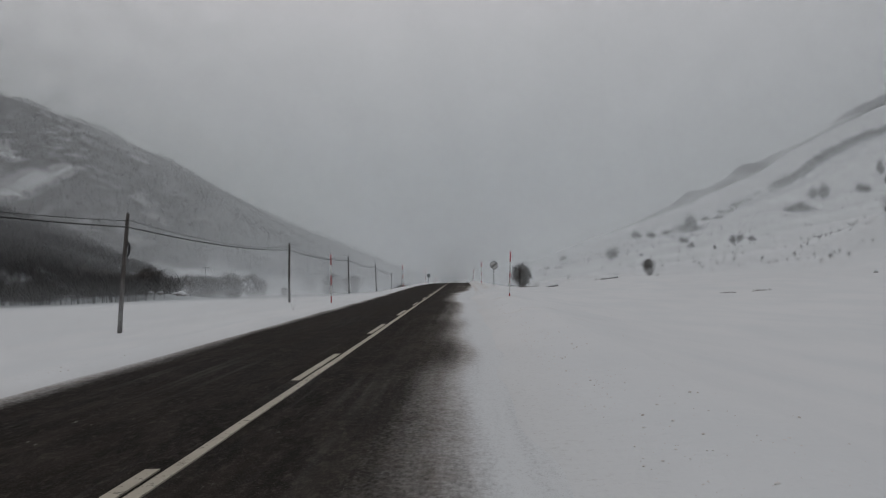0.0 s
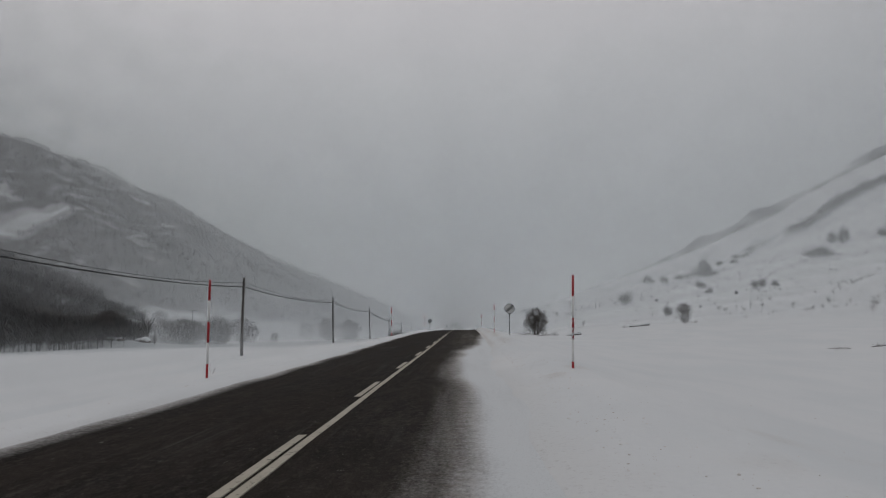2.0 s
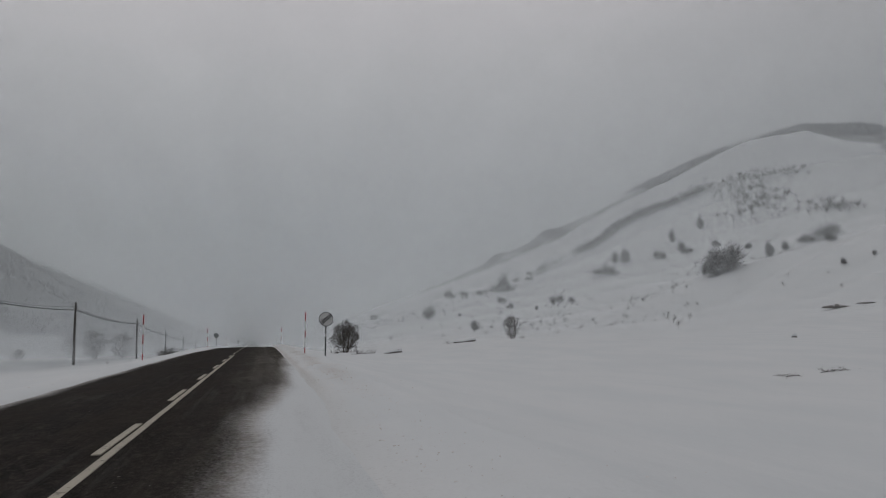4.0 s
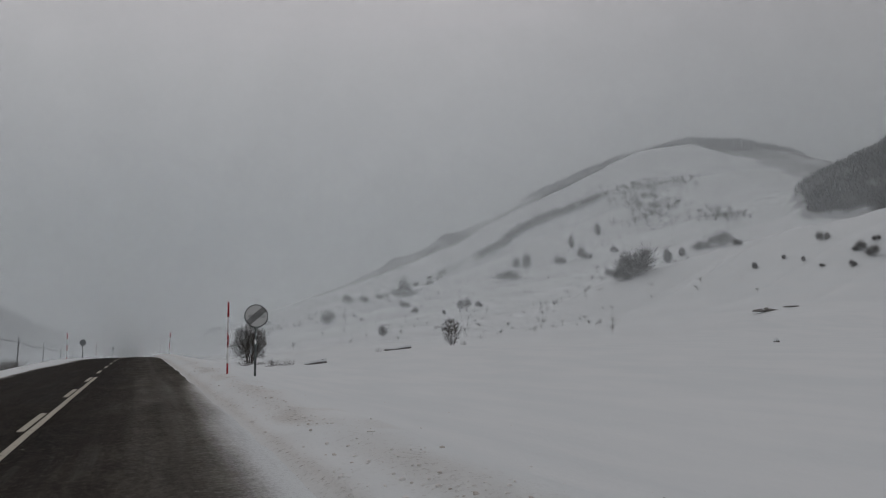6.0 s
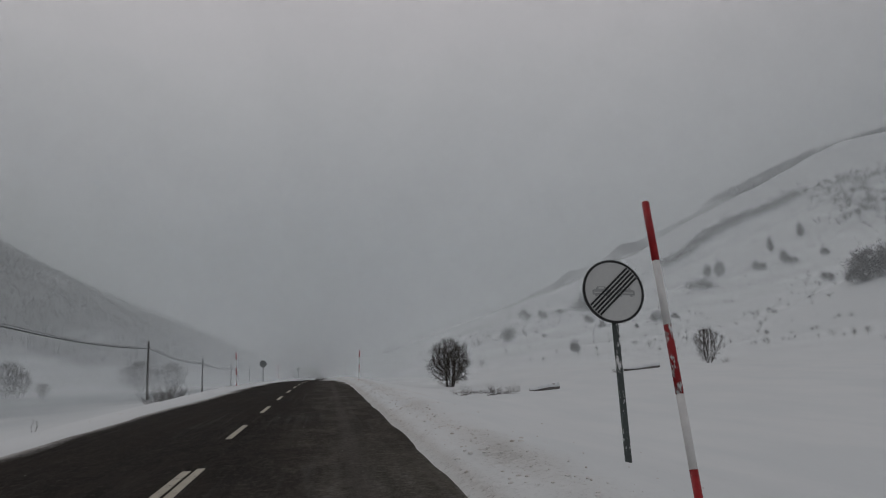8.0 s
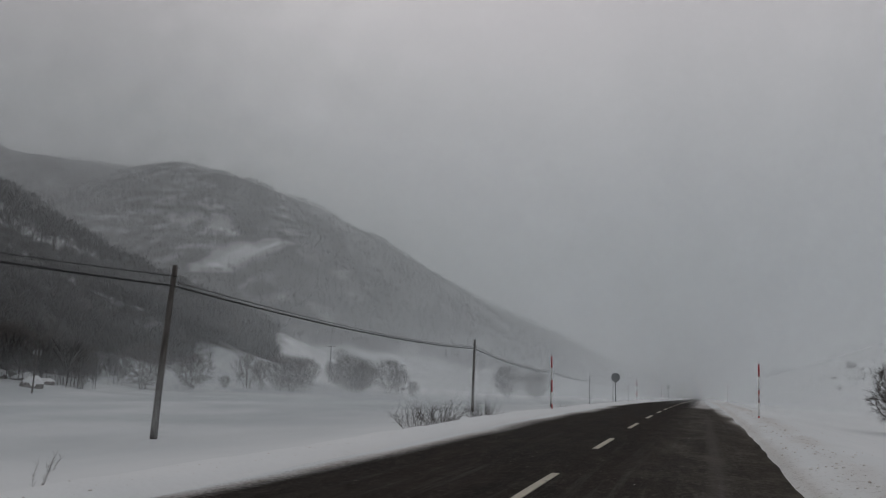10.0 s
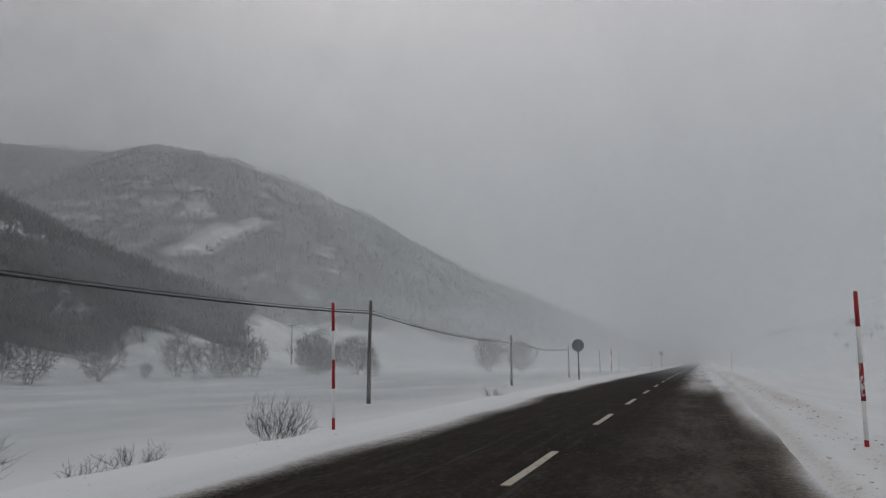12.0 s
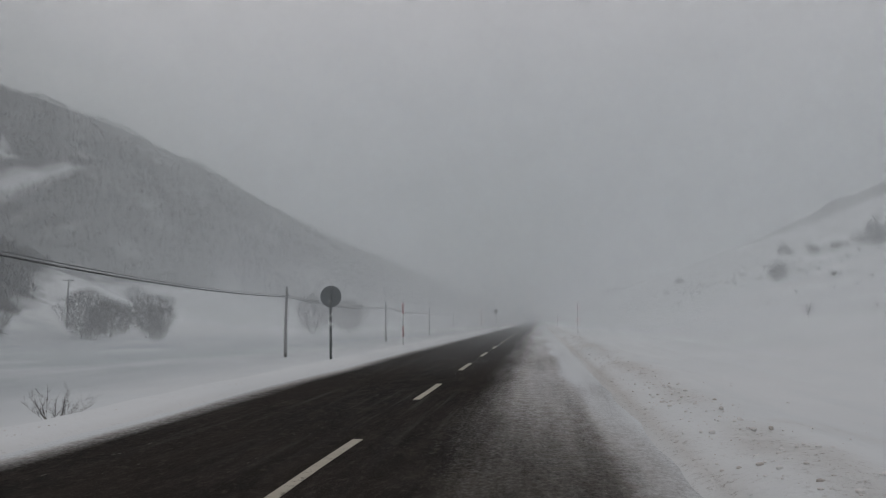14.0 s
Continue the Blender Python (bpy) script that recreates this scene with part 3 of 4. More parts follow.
def end_of_no_passing_sign(x, y, centre, radius):
    base = tagged(new("road_sign"), "round white end-of-no-passing sign with black diagonal stripes", "road sign", "road signs")
    g = ground_z(x, y)
    c = centre - g
    post(base, c + radius * 0.3)
    holder = bmesh.new()
    disc(holder, radius, 0.02, 0)
    plate = part("plate", holder, FACE, base, "white round face")
    plate.location = (0, -0.02, c)
    rim = bmesh.new()
    ring(rim, radius + 0.004, radius * 0.935, -0.017, 0.012)
    part("rim", rim, INK, plate, "black rim")
    for side in (-1, 1):
        bm = bmesh.new()
        ox, w = side * radius * 0.40 , radius * 0.30
        outline = [(-1, -0.42), (-1, 0.05), (-0.82, 0.18), (-0.62, 0.22), (-0.42, 0.52), (0.42, 0.52), (0.62, 0.22), (0.82, 0.18), (1, 0.05), (1, -0.42), (0.72, -0.42), (0.72, -0.58), (0.48, -0.58), (0.48, -0.42), (-0.48, -0.42), (-0.48, -0.58), (-0.72, -0.58), (-0.72, -0.42)]
        flat(bm, [(ox + w * a, w * b * 0.95) for a, b in outline], -0.0135, -0.009)
        car = part("car_pictogram", bm, PICTOGRAM, plate, "grey car outline")
        bm = bmesh.new()
        flat(bm, [(ox - w * 0.34, w * 0.24), (ox + w * 0.34, w * 0.24), (ox + w * 0.26, w * 0.42), (ox - w * 0.26, w * 0.42)], -0.0155, -0.0125)
        flat(bm, [(ox - w * 0.8, -w * 0.1), (ox + w * 0.8, -w * 0.1), (ox + w * 0.8, -w * 0.2), (ox - w * 0.8, -w * 0.2)], -0.0155, -0.0125)
        part("car_window", bm, FACE, car)
    for k in range(5):
        bm = bmesh.new()
        off = (k - 2) * radius * 0.105
        half = math.sqrt((radius * 0.93) ** 2 - off * off) - 0.01
        d, n = Vector((math.cos(radians(43)), math.sin(radians(43)))), Vector((-math.sin(radians(43)), math.cos(radians(43))))
        w = radius * 0.030
        flat(bm, [tuple(n * (off + s * w) + d * (half * e)) for e, s in ((-1, -1), (1, -1), (1, 1), (-1, 1))], -0.019, -0.0125)
        part("stripe", bm, INK, plate)
    base.matrix_world = pose(x - 0.1, y - 0.4, g, -8, 2.0, 2)
    return base


def sign_from_behind(x, y, centre, radius):
    base = tagged(new("road_sign"), "back of a round grey metal road sign on a thin post", "road sign", "road signs")
    g = ground_z(x, y)
    c = centre - g
    post(base, c + radius * 0.9)
    bm = bmesh.new()
    disc(bm, radius, 0.015, 0.06)
    plate = part("plate", bm, SIGN_BACK, base, "dull grey metal back")
    plate.location = (0, 0, c)
    bm = bmesh.new()
    ring(bm, radius + 0.004, radius * 0.97, 0.04, 0.075)
    part("rim", bm, STEEL, plate)
    for h in (-0.4, 0.4):
        bm = bmesh.new()
        box(bm, (0.16, 0.03, 0.035), (0, 0.036, h * radius), 0.004)
        part("bracket", bm, STEEL, plate)
    base.matrix_world = pose(x, y, g, 0, -0.4, -3)
    return base


end_of_no_passing_sign(6.13, 88.72, 2.25, 0.485)
sign_from_behind(-5.72, 169.5, 2.0, 0.41)
sign_from_behind(-4.9, 262, 1.15, 0.4)


# ---- overhead line ----
LINE = [(-16.9, 2.0, -16.9, 2.2, 4.3), (-17.18, 41.25, -16.86, 41.65, 4.72), (-17.2, 81.2, -17.24, 81.8, 5.20), (-16.75, 120.8, -16.85, 121.1, 5.2), (-16.97, 160.5, -17.12, 161.0, 4.78), (-17.1, 196.2, -17.13, 196.5, 3.36), (-17.6, 235, -17.6, 235, 2.6), (-17.8, 274, -17.8, 274, 1.9), (-18.0, 313, -18.0, 313, 1.2)]


def line_pole(x, y, hx, hy, top, coil=False):
    base = tagged(new("utility_pole"), "weathered timber utility pole with a coil of black cable" if coil else "weathered round timber utility pole in the snowy field", "utility pole", "utility poles beside the road")
    h = planted(base, (x, y), (hx, hy, top))
    bm = bmesh.new()
    rod(bm, (0, 0, -0.4), (0, 0, h), 0.135, 0.095, 12, 6, (0.03, 0.02, 0))
    part("shaft", bm, TIMBER, base, smooth=True)
    for down, out in ((0.42, 0.16), (0.62, -0.14)):
        bm = bmesh.new()
        rod(bm, (0, 0, h - down), (out, 0, h - down), 0.012, 0.012, 6)
        rod(bm, (out, 0, h - down - 0.02), (out, 0, h - down + 0.10), 0.03, 0.022, 8)
        part("insulator_bracket", bm, STEEL, base)
    bm = bmesh.new()
    rod(bm, (-0.25, -0.12, h - 0.85), (0.28, -0.12, h - 0.78), 0.018, 0.018, 6)
    part("clamp", bm, STEEL, base)
    if coil:
        for k in range(5):
            bm = bmesh.new()
            pts = [Vector((0.12 + (0.15 + 0.012 * k) * math.cos(a), -0.16 - 0.02 * k, h - 2.05 + (0.44 - 0.015 * k) * math.sin(a))) for a in np.linspace(0, 2 * math.pi, 25)]
            for a, b in zip(pts, pts[1:]):
                rod(bm, a, b, 0.02, 0.02, 6)
            part("cable_loop", bm, CABLE, base, "black coiled cable")
        bm = bmesh.new()
        rod(bm, (0.1, -0.13, h - 1.65), (0.06, -0.12, h - 0.85), 0.014, 0.014, 6)
        part("cable_tail", bm, CABLE, base)


for k, row in enumerate(LINE):
    line_pole(*row, k == 1)


def wire(a, b, sag, radius, label):
    bm = bmesh.new()
    n = 26
    pts = [Vector(a).lerp(Vector(b), k / n) - Vector((0, 0, sag * 4 * (k / n) * (1 - k / n))) for k in range(n + 1)]
    loops = [[bm.verts.new(p + Vector((radius * math.cos(t), 0, radius * math.sin(t)))) for t in np.linspace(0, 2 * math.pi, 6)[:-1]] for p in pts]
    for u, v in zip(loops, loops[1:]):
        for i in range(5):
            bm.faces.new((u[i], u[(i + 1) % 5], v[(i + 1) % 5], v[i]))
    tagged(part("overhead_wire", bm, CABLE, None, label, True), category="wire", group="overhead wires")


for k, ((_, _, ax, ay, at), (_, _, bx, by, bt)) in enumerate(zip(LINE, LINE[1:])):
    upper, dip = (0.42, 0.6) if k < 3 else (0.64, 0.44)
    wire((ax, ay, at - 0.78), (bx, by, bt - 0.78), 0.4, 0.04, "thick black cable sagging between timber poles")
    wire((ax + 0.15, ay, at - upper), (bx + 0.15, by, bt - upper), dip, 0.02, "thin overhead wire sagging between timber poles")


# ---- bare shrubs and trees ----
def grow(rng, crown, roots, step, reach, clear, rounds=70, droop=0.0):
    """Branches that grow from the roots towards the points of a crown. Returns nodes, parents and stems."""
    nodes, parent, stem = [], [], []
    for k, (foot, tip) in enumerate(roots):
        foot, tip = np.array(foot, float), np.array(tip, float)
        n = max(2, int(np.linalg.norm(tip - foot) / step))
        for j in range(n + 1):
            parent.append(len(nodes) - 1 if j else -1)
            wobble = np.array([rng.gauss(0, 1), rng.gauss(0, 1), 0]) * step * 0.18 * (j > 0)
            nodes.append(foot + (tip - foot) * j / n + wobble)
            stem.append(k)
    points = np.array(crown)
    nodes_a = np.array(nodes)
    d = np.linalg.norm(points[:, None] - nodes_a[None], axis=2)
    near, best = d.argmin(1), d.min(1)
    for _ in range(rounds):
        pull = {}
        for i in np.nonzero(best < reach)[0]:
            q = points[i] - nodes[near[i]]
            pull.setdefault(int(near[i]), []).append(q / (np.linalg.norm(q) + 1e-6))
        fresh = []
        for k, ways in pull.items():
            w = np.sum(ways, 0) / len(ways) + np.array([rng.gauss(0, 0.13), rng.gauss(0, 0.13), rng.gauss(-droop, 0.12)])
            fresh.append((nodes[k] + w / (np.linalg.norm(w) + 1e-6) * step, k))
        if not fresh:
            break
        start = len(nodes)
        for p, k in fresh:
            nodes.append(p)
            parent.append(k)
            stem.append(stem[k])
        new_d = np.linalg.norm(points[:, None] - np.array([p for p, _ in fresh])[None], axis=2)
        closer = new_d.min(1) < best
        near = np.where(closer, start + new_d.argmin(1), near)
        best = np.minimum(best, new_d.min(1))
        keep = best > clear
        points, near, best = points[keep], near[keep], best[keep]
        if not len(points):
            break
    return np.array(nodes), parent, stem


def limbs_of(rng, nodes, parent, stem, tip_r, power, fine, sprigs, sprig_len, sprig_r):
    """The stout wood of each stem, and all the twigs, as vertices and faces."""
    n = len(nodes)
    load = np.zeros(n)
    has_kid = np.zeros(n, bool)
    for k in range(n - 1, -1, -1):
        load[k] = max(load[k], 1.0)
        if parent[k] >= 0:
            load[parent[k]] += load[k]
            has_kid[parent[k]] = True
    radius = tip_r * load ** power
    out, twig = {}, ([], [])
    heart = Vector((0, 0, 0.4 * float(nodes[:, 2].max())))

    def ring(mesh, k, d, sides):
        q = Vector(d).to_track_quat("Z", "Y")
        verts, _ = mesh
        here = len(verts)
        for i in range(sides):
            a = 2 * math.pi * i / sides
            verts.append(Vector(nodes[k]) + q @ Vector((radius[k] * math.cos(a), radius[k] * math.sin(a), 0)))
        return here

    rings = {}
    for k in range(n):
        p = parent[k]
        if p < 0:
            continue
        stout = radius[k] > fine
        mesh, sides = (out.setdefault(stem[k], ([], [])), 5) if stout else (twig, 3)
        d = nodes[k] - nodes[p]
        a = rings.get((p, stout))
        if a is None:
            a = rings[(p, stout)] = ring(mesh, p, d, sides)
        b = rings[(k, stout)] = ring(mesh, k, d, sides)
        mesh[1].extend((a + i, a + (i + 1) % sides, b + (i + 1) % sides, b + i) for i in range(sides))
        if radius[k] < fine * 1.6:
            for _ in range(sprigs + (1 if not has_kid[k] else 0)):
                w = Vector(d).normalized() * 0.35 + (Vector(nodes[k]) - heart).normalized() * 0.75 + Vector((rng.gauss(0, 0.5), rng.gauss(0, 0.5), rng.gauss(0.06, 0.4)))
                w = w.normalized() * sprig_len * rng.uniform(0.4, 1.2)
                v = w.cross(Vector((rng.gauss(0, 1), rng.gauss(0, 1), rng.gauss(0, 1)))).normalized() * sprig_r
                o, c = Vector(nodes[k]), len(twig[0])
                bend = Vector((rng.gauss(0, 0.12), rng.gauss(0, 0.12), rng.gauss(0.06, 0.1))) * sprig_len
                twig[0].extend((o - v, o + v, o + w * 0.55 + bend + v * 0.7, o + w * 0.55 + bend - v * 0.7, o + w))
                twig[1].extend(((c, c + 1, c + 2, c + 3), (c + 3, c + 2, c + 4)))
    return out, twig


def globe_crown(rng, n, wide, low, high, lumps=0.2):
    """Points in a rounded, uneven crown."""
    out, tilt = [], [rng.uniform(0, 6.28) for _ in range(3)]
    while len(out) < n:
        a, b, r = rng.uniform(0, 6.283), rng.uniform(-1, 1), rng.random() ** 0.5
        r *= 1 + lumps * (math.sin(3 * a + tilt[0]) * 0.5 + math.sin(5 * a + 4 * b + tilt[1]) * 0.5 + 0.5 * math.sin(9 * b + 2 * a + tilt[2]))
        c = math.sqrt(1 - b * b) * r
        z = (low + high) / 2 + (high - low) / 2 * b * r
        if z > 0.03:
            out.append((math.cos(a) * c * wide / 2, math.sin(a) * c * wide / 2, z))
    return out


def fan_crown(rng, n, wide, tall, start=0.18, waist=0.2):
    """Points in a crown that opens upwards from the foot to a rounded top."""
    out, tilt = [], rng.uniform(0, 6.28)
    while len(out) < n:
        s, a, r = start + (1 - start) * rng.random() ** 0.85, rng.uniform(0, 6.283), rng.random() ** 0.62
        reach = (waist + (1 - waist) * min(1.0, s / 0.62) ** 0.9) * math.sqrt(max(0.0, 1 - max(0.0, (s - 0.62) / 0.40) ** 2))
        reach *= 1 + 0.2 * math.sin(3 * a + tilt) + 0.12 * math.sin(7 * a + 9 * s)
        out.append((math.cos(a) * r * reach * wide / 2, math.sin(a) * r * reach * wide / 2, s * tall))
    return out


def shoots(rng, wide, tall, count, thick):
    """Shoots that fan out of the snow, each with side twigs that fork once more; the first seven are the stout stems."""
    stout, fine = [], ([], [])

    def strand(mesh, points, r0):
        verts, faces = mesh
        last = None
        for k, q in enumerate(points):
            d = (points[min(k + 1, len(points) - 1)] - points[max(k - 1, 0)]).to_track_quat("Z", "Y")
            r, here = r0 * (1 - 0.8 * k / (len(points) - 1)), len(verts)
            verts.extend(q + d @ Vector((r * math.cos(a), r * math.sin(a), 0)) for a in (0, 2.094, 4.189))
            if last is not None:
                faces.extend((last + i, last + (i + 1) % 3, here + (i + 1) % 3, here + i) for i in range(3))
            last = here

    def path(start, d, length, n):
        out, q = [start], start
        for _ in range(n):
            d = (d + Vector((rng.gauss(0, 0.14), rng.gauss(0, 0.14), rng.gauss(0.05, 0.1)))).normalized()
            q = q + d * length / n
            out.append(q)
        return out

    for k in range(count):
        a, out = rng.uniform(0, 6.283), rng.random() ** 0.7
        foot = Vector((math.cos(a) * 0.3 * wide * rng.random(), math.sin(a) * 0.2 * wide * rng.random(), -0.12))
        d = Vector((math.cos(a) * out * wide / 2, math.sin(a) * out * wide * 0.35, tall * rng.uniform(0.75, 1.1) * (1 - 0.45 * out))).normalized()
        length = math.hypot(out * wide / 2, tall) * rng.uniform(0.55, 1.05) * (1 - 0.25 * out)
        main = path(foot, d, length + 0.12, 6)
        mesh = fine
        if k < 7:
            mesh = ([], [])
            stout.append(mesh)
        strand(mesh, main, thick * rng.uniform(0.7, 1.1) * (1.0 if k < 7 else 0.7))
        for j in range(2, 7):
            for _ in range(2):
                e = ((main[min(j + 1, 6)] - main[j - 1]).normalized() * 0.9 + Vector((rng.gauss(0, 0.6), rng.gauss(0, 0.6), rng.gauss(0.2, 0.35)))).normalized()
                side = path(main[j], e, length * rng.uniform(0.15, 0.42), 4)
                strand(fine, side, thick * 0.45)
                for q in side[1:4]:
                    f = (e * 0.8 + Vector((rng.gauss(0, 0.6), rng.gauss(0, 0.6), rng.gauss(0.2, 0.4)))).normalized()
                    strand(fine, path(q, f, length * rng.uniform(0.06, 0.2), 2), thick * 0.32)
    return stout, fine


def verge_bush(seed, label, wide, tall, count, thick):
    stout, fine = shoots(random.Random(seed), wide, tall, count, thick)
    base = tagged(new("verge_bush"), label, "bush", "bare bushes on the verge")
    for verts, faces in stout:
        piece("stem", verts, faces, BARK, base)
    tagged(piece("twig_mass", *fine, BARK, base, "fine bare twigs"), kind="stuff")
    return base


def bush(name, seed, label, category, crown, stems, spread, rise, step, reach, clear, tip_r, fine, sprigs, sprig_len, sprig_r, group="", wood=None, twigs=None, root=0.1, power=0.42, droop=0.0):
    """A bare shrub or tree: its stems, each with its boughs, and its twigs."""
    rng = random.Random(seed)
    roots = []
    for k in range(stems):
        a = 2 * math.pi * (k + rng.uniform(-0.3, 0.3)) / stems
        foot = (math.cos(a) * root * rng.uniform(0.3, 1), math.sin(a) * root * rng.uniform(0.3, 1), -0.25)
        lean = spread * rng.uniform(0.3, 1)
        roots.append((foot, (foot[0] + math.cos(a) * lean, foot[1] + math.sin(a) * lean, rise * rng.uniform(0.6, 1.1))))
    stout, fine_mesh = limbs_of(rng, *grow(rng, crown(rng), roots, step, reach, clear, droop=droop), tip_r, power, fine, sprigs, sprig_len, sprig_r)
    base = tagged(new(name), label, category, group)
    for verts, faces in stout.values():
        piece("stem", verts, faces, wood or BARK, base, smooth=True)
    if fine_mesh[0]:
        tagged(piece("twig_mass", *fine_mesh, twigs or BARK, base, "fine bare twigs"), kind="stuff")
    return base


def stand(ob, x, y, turn=0.0, scale=1.0, sink=0.0):
    ob.scale = (scale, scale, scale)
    ob.matrix_world = pose(x, y, ground_z(x, y) - sink, 0, 0, turn) @ Matrix.Diagonal((scale, scale, scale, 1))
    return ob


stand(bush("round_shrub", 3, "dense dark bare round shrub standing in the snow", "shrub", lambda r: globe_crown(r, 2500, 4.3, 0.25, 4.9, 0.14), 6, 0.55, 1.0, 0.2, 1.2, 0.21, 0.012, 0.022, 4, 0.55, 0.010, root=0.28), 14.75, 154.2)
stand(bush("upright_shrub", 5, "bare upright many-stemmed shrub in open snow", "shrub", lambda r: fan_crown(r, 900, 3.1, 4.0, 0.1, 0.34), 7, 0.5, 1.0, 0.2, 1.2, 0.25, 0.012, 0.021, 4, 0.55, 0.010, root=0.3), 39.5, 145.8, 0, 0.84)
for seed, x, y, size, wide, label in (
    (7, -8.6, 126.0, 1.0, 1.9, "leafless brown bush poking out of deep snow"),
    (8, -8.2, 127.7, 1.05, 1.8, "leafless brown bush poking out of deep snow"),
    (9, -9.9, 139.2, 1.15, 2.5, "leafless bush beside a utility pole in the snow"),
    (10, -8.4, 157.8, 0.55, 1.1, "small leafless bush in the snowy verge"),
    (11, -10.3, 133.9, 0.6, 1.4, "low thin leafless bush half buried in snow"),
    (12, -9.0, 131.2, 0.4, 1.0, "sparse twigs of a buried bush on the verge"),
    (13, -11.0, 56.8, 0.5, 0.6, "sparse twigs of a buried bush on the verge"),
    (14, 40.9, 145.0, 0.5, 0.9, "small bare bush on the open snowfield"),
    (15, 10.1, 122.2, 0.55, 1.1, "low dry bush at the edge of a snow drift"),
    (16, 13.4, 128.1, 0.65, 1.2, "low dry bush at the edge of a snow drift"),
    (17, 15.5, 130.5, 0.6, 1.2, "low dry bush at the edge of a snow drift"),
    (18, 28.6, 142.6, 0.5, 1.2, "low dry bush at the edge of a snow drift"),
    (19, -9.5, 109.5, 0.5, 0.35, "few thin stalks sticking out of the snow"),
    (20, -12.0, 112.0, 0.5, 0.35, "few thin stalks sticking out of the snow"),
):
    stand(verge_bush(seed, label, wide, size, int(15 + 14 * size * wide) if wide > 0.7 else 3, 0.0045 + 0.0025 * size), x, y)


# ---- log, fallen branches, stones ----
def rubble(rng, length, width, height, n=18, m=9, rough=0.18, blunt=0.6):
    """A low lumpy mound, long in x."""
    verts, faces = [], []
    for i in range(n + 1):
        s = i / n
        w = math.sin(math.pi * s) ** blunt * (1 + 1.4 * rough * rng.uniform(-1, 1))
        for j in range(m + 1):
            a = math.pi * j / m
            lump = 1 + rng.uniform(-rough, rough)
            verts.append(((s - 0.5) * length, -math.cos(a) * width * 0.5 * w * lump, math.sin(a) * height * w * lump - 0.05))
    for i in range(n):
        for j in range(m):
            k = i * (m + 1) + j
            faces.append((k, k + m + 1, k + m + 2, k + 1))
    return verts, faces


def capped(name, x, y, turn, length, width, height, material, label, category, seed, cap=0.8, body="body", rough=0.18, blunt=0.6):
    """Something low and dark with snow lying on its back."""
    rng = random.Random(seed)
    base = tagged(new(name), label, category)
    v, f = rubble(rng, length, width, height, rough=rough, blunt=blunt)
    if category == "boulder":
        ball = bmesh.new()
        bmesh.ops.create_icosphere(ball, subdivisions=3, radius=1.0)
        shift = Vector((seed * 3.7, seed * 1.3, 0))
        for q in ball.verts:
            bump = 1 + 0.34 * noise.noise(q.co * 1.1 + shift) + 0.16 * noise.noise(q.co * 3.1 + shift)
            q.co = Vector((q.co.x * length / 2, q.co.y * width / 2, q.co.z * height * 0.8)) * bump
        v, f = [q.co.copy() for q in ball.verts], [[w.index for w in face.verts] for face in ball.faces]
        ball.free()
        lid = [face for face in f if sum(v[i].z for i in face) / 3 > height * (0.25 + 0.25 * noise.noise(v[face[0]] * 0.9 + shift))]
        order = {i: k for k, i in enumerate(sorted({i for face in lid for i in face}))}
        top, caps = [v[i] * 1.03 + Vector((0, 0, 0.05)) for i in order], [[order[i] for i in face] for face in lid]
    else:
        top, caps = [(a * 0.97 * cap, (b * 0.9 + 0.05 * width) * cap, c + 0.09) for a, b, c in v], f
    piece(body, v, f, material, base, smooth=True)
    piece("snow_cap", top, caps, SNOW, base, "white snow cap", True)
    base.matrix_world = pose(x, y, ground_z(x, y) - 0.02, 0, 0, turn)
    return base


def fallen_log(x, y, turn, length, r, rise, label, seed):
    """A snow-laden trunk, thicker towards its broken end."""
    rng = random.Random(seed)
    base = tagged(new("fallen_log"), label, "log", "fallen logs in the snow")
    n, sides = 14, 14
    rows = [(k / n, r * (0.5 + 0.5 * (k / n) ** 0.8) * (1 + rng.uniform(-0.08, 0.08)), 0.06 * length * math.sin(2.6 * k / n) * 0.3, rise * (k / n) ** 1.5 + r * 0.12 + 0.05 * math.sin(5 * k / n + seed)) for k in range(n + 1)]
    for name, material, label_, up, low, high, grow_by in (("trunk", DEAD, "", 0.0, 0.0, 2 * math.pi, 1.0), ("snow_cap", SNOW, "white snow cap", 0.03, 0.25 * math.pi, 0.95 * math.pi, 1.04)):
        verts, faces = [], []
        for s, rr, side, z in rows:
            lump = 1 + (rng.uniform(-0.22, 0.2) if up else 0)
            for i in range(sides + 1):
                a = low + (high - low) * i / sides
                verts.append(((s - 0.5) * length, side + math.cos(a) * rr * grow_by, z + math.sin(a) * rr * grow_by * lump + up))
        for k in range(n):
            for i in range(sides):
                c = k * (sides + 1) + i
                faces.append((c, c + sides + 1, c + sides + 2, c + 1))
        faces += [tuple(range(sides, -1, -1)), tuple(n * (sides + 1) + i for i in range(sides + 1))]
        piece(name, verts, faces, material, base, label_, True)
    base.matrix_world = pose(x, y, ground_z(x, y), 0, 0, turn)
    return base


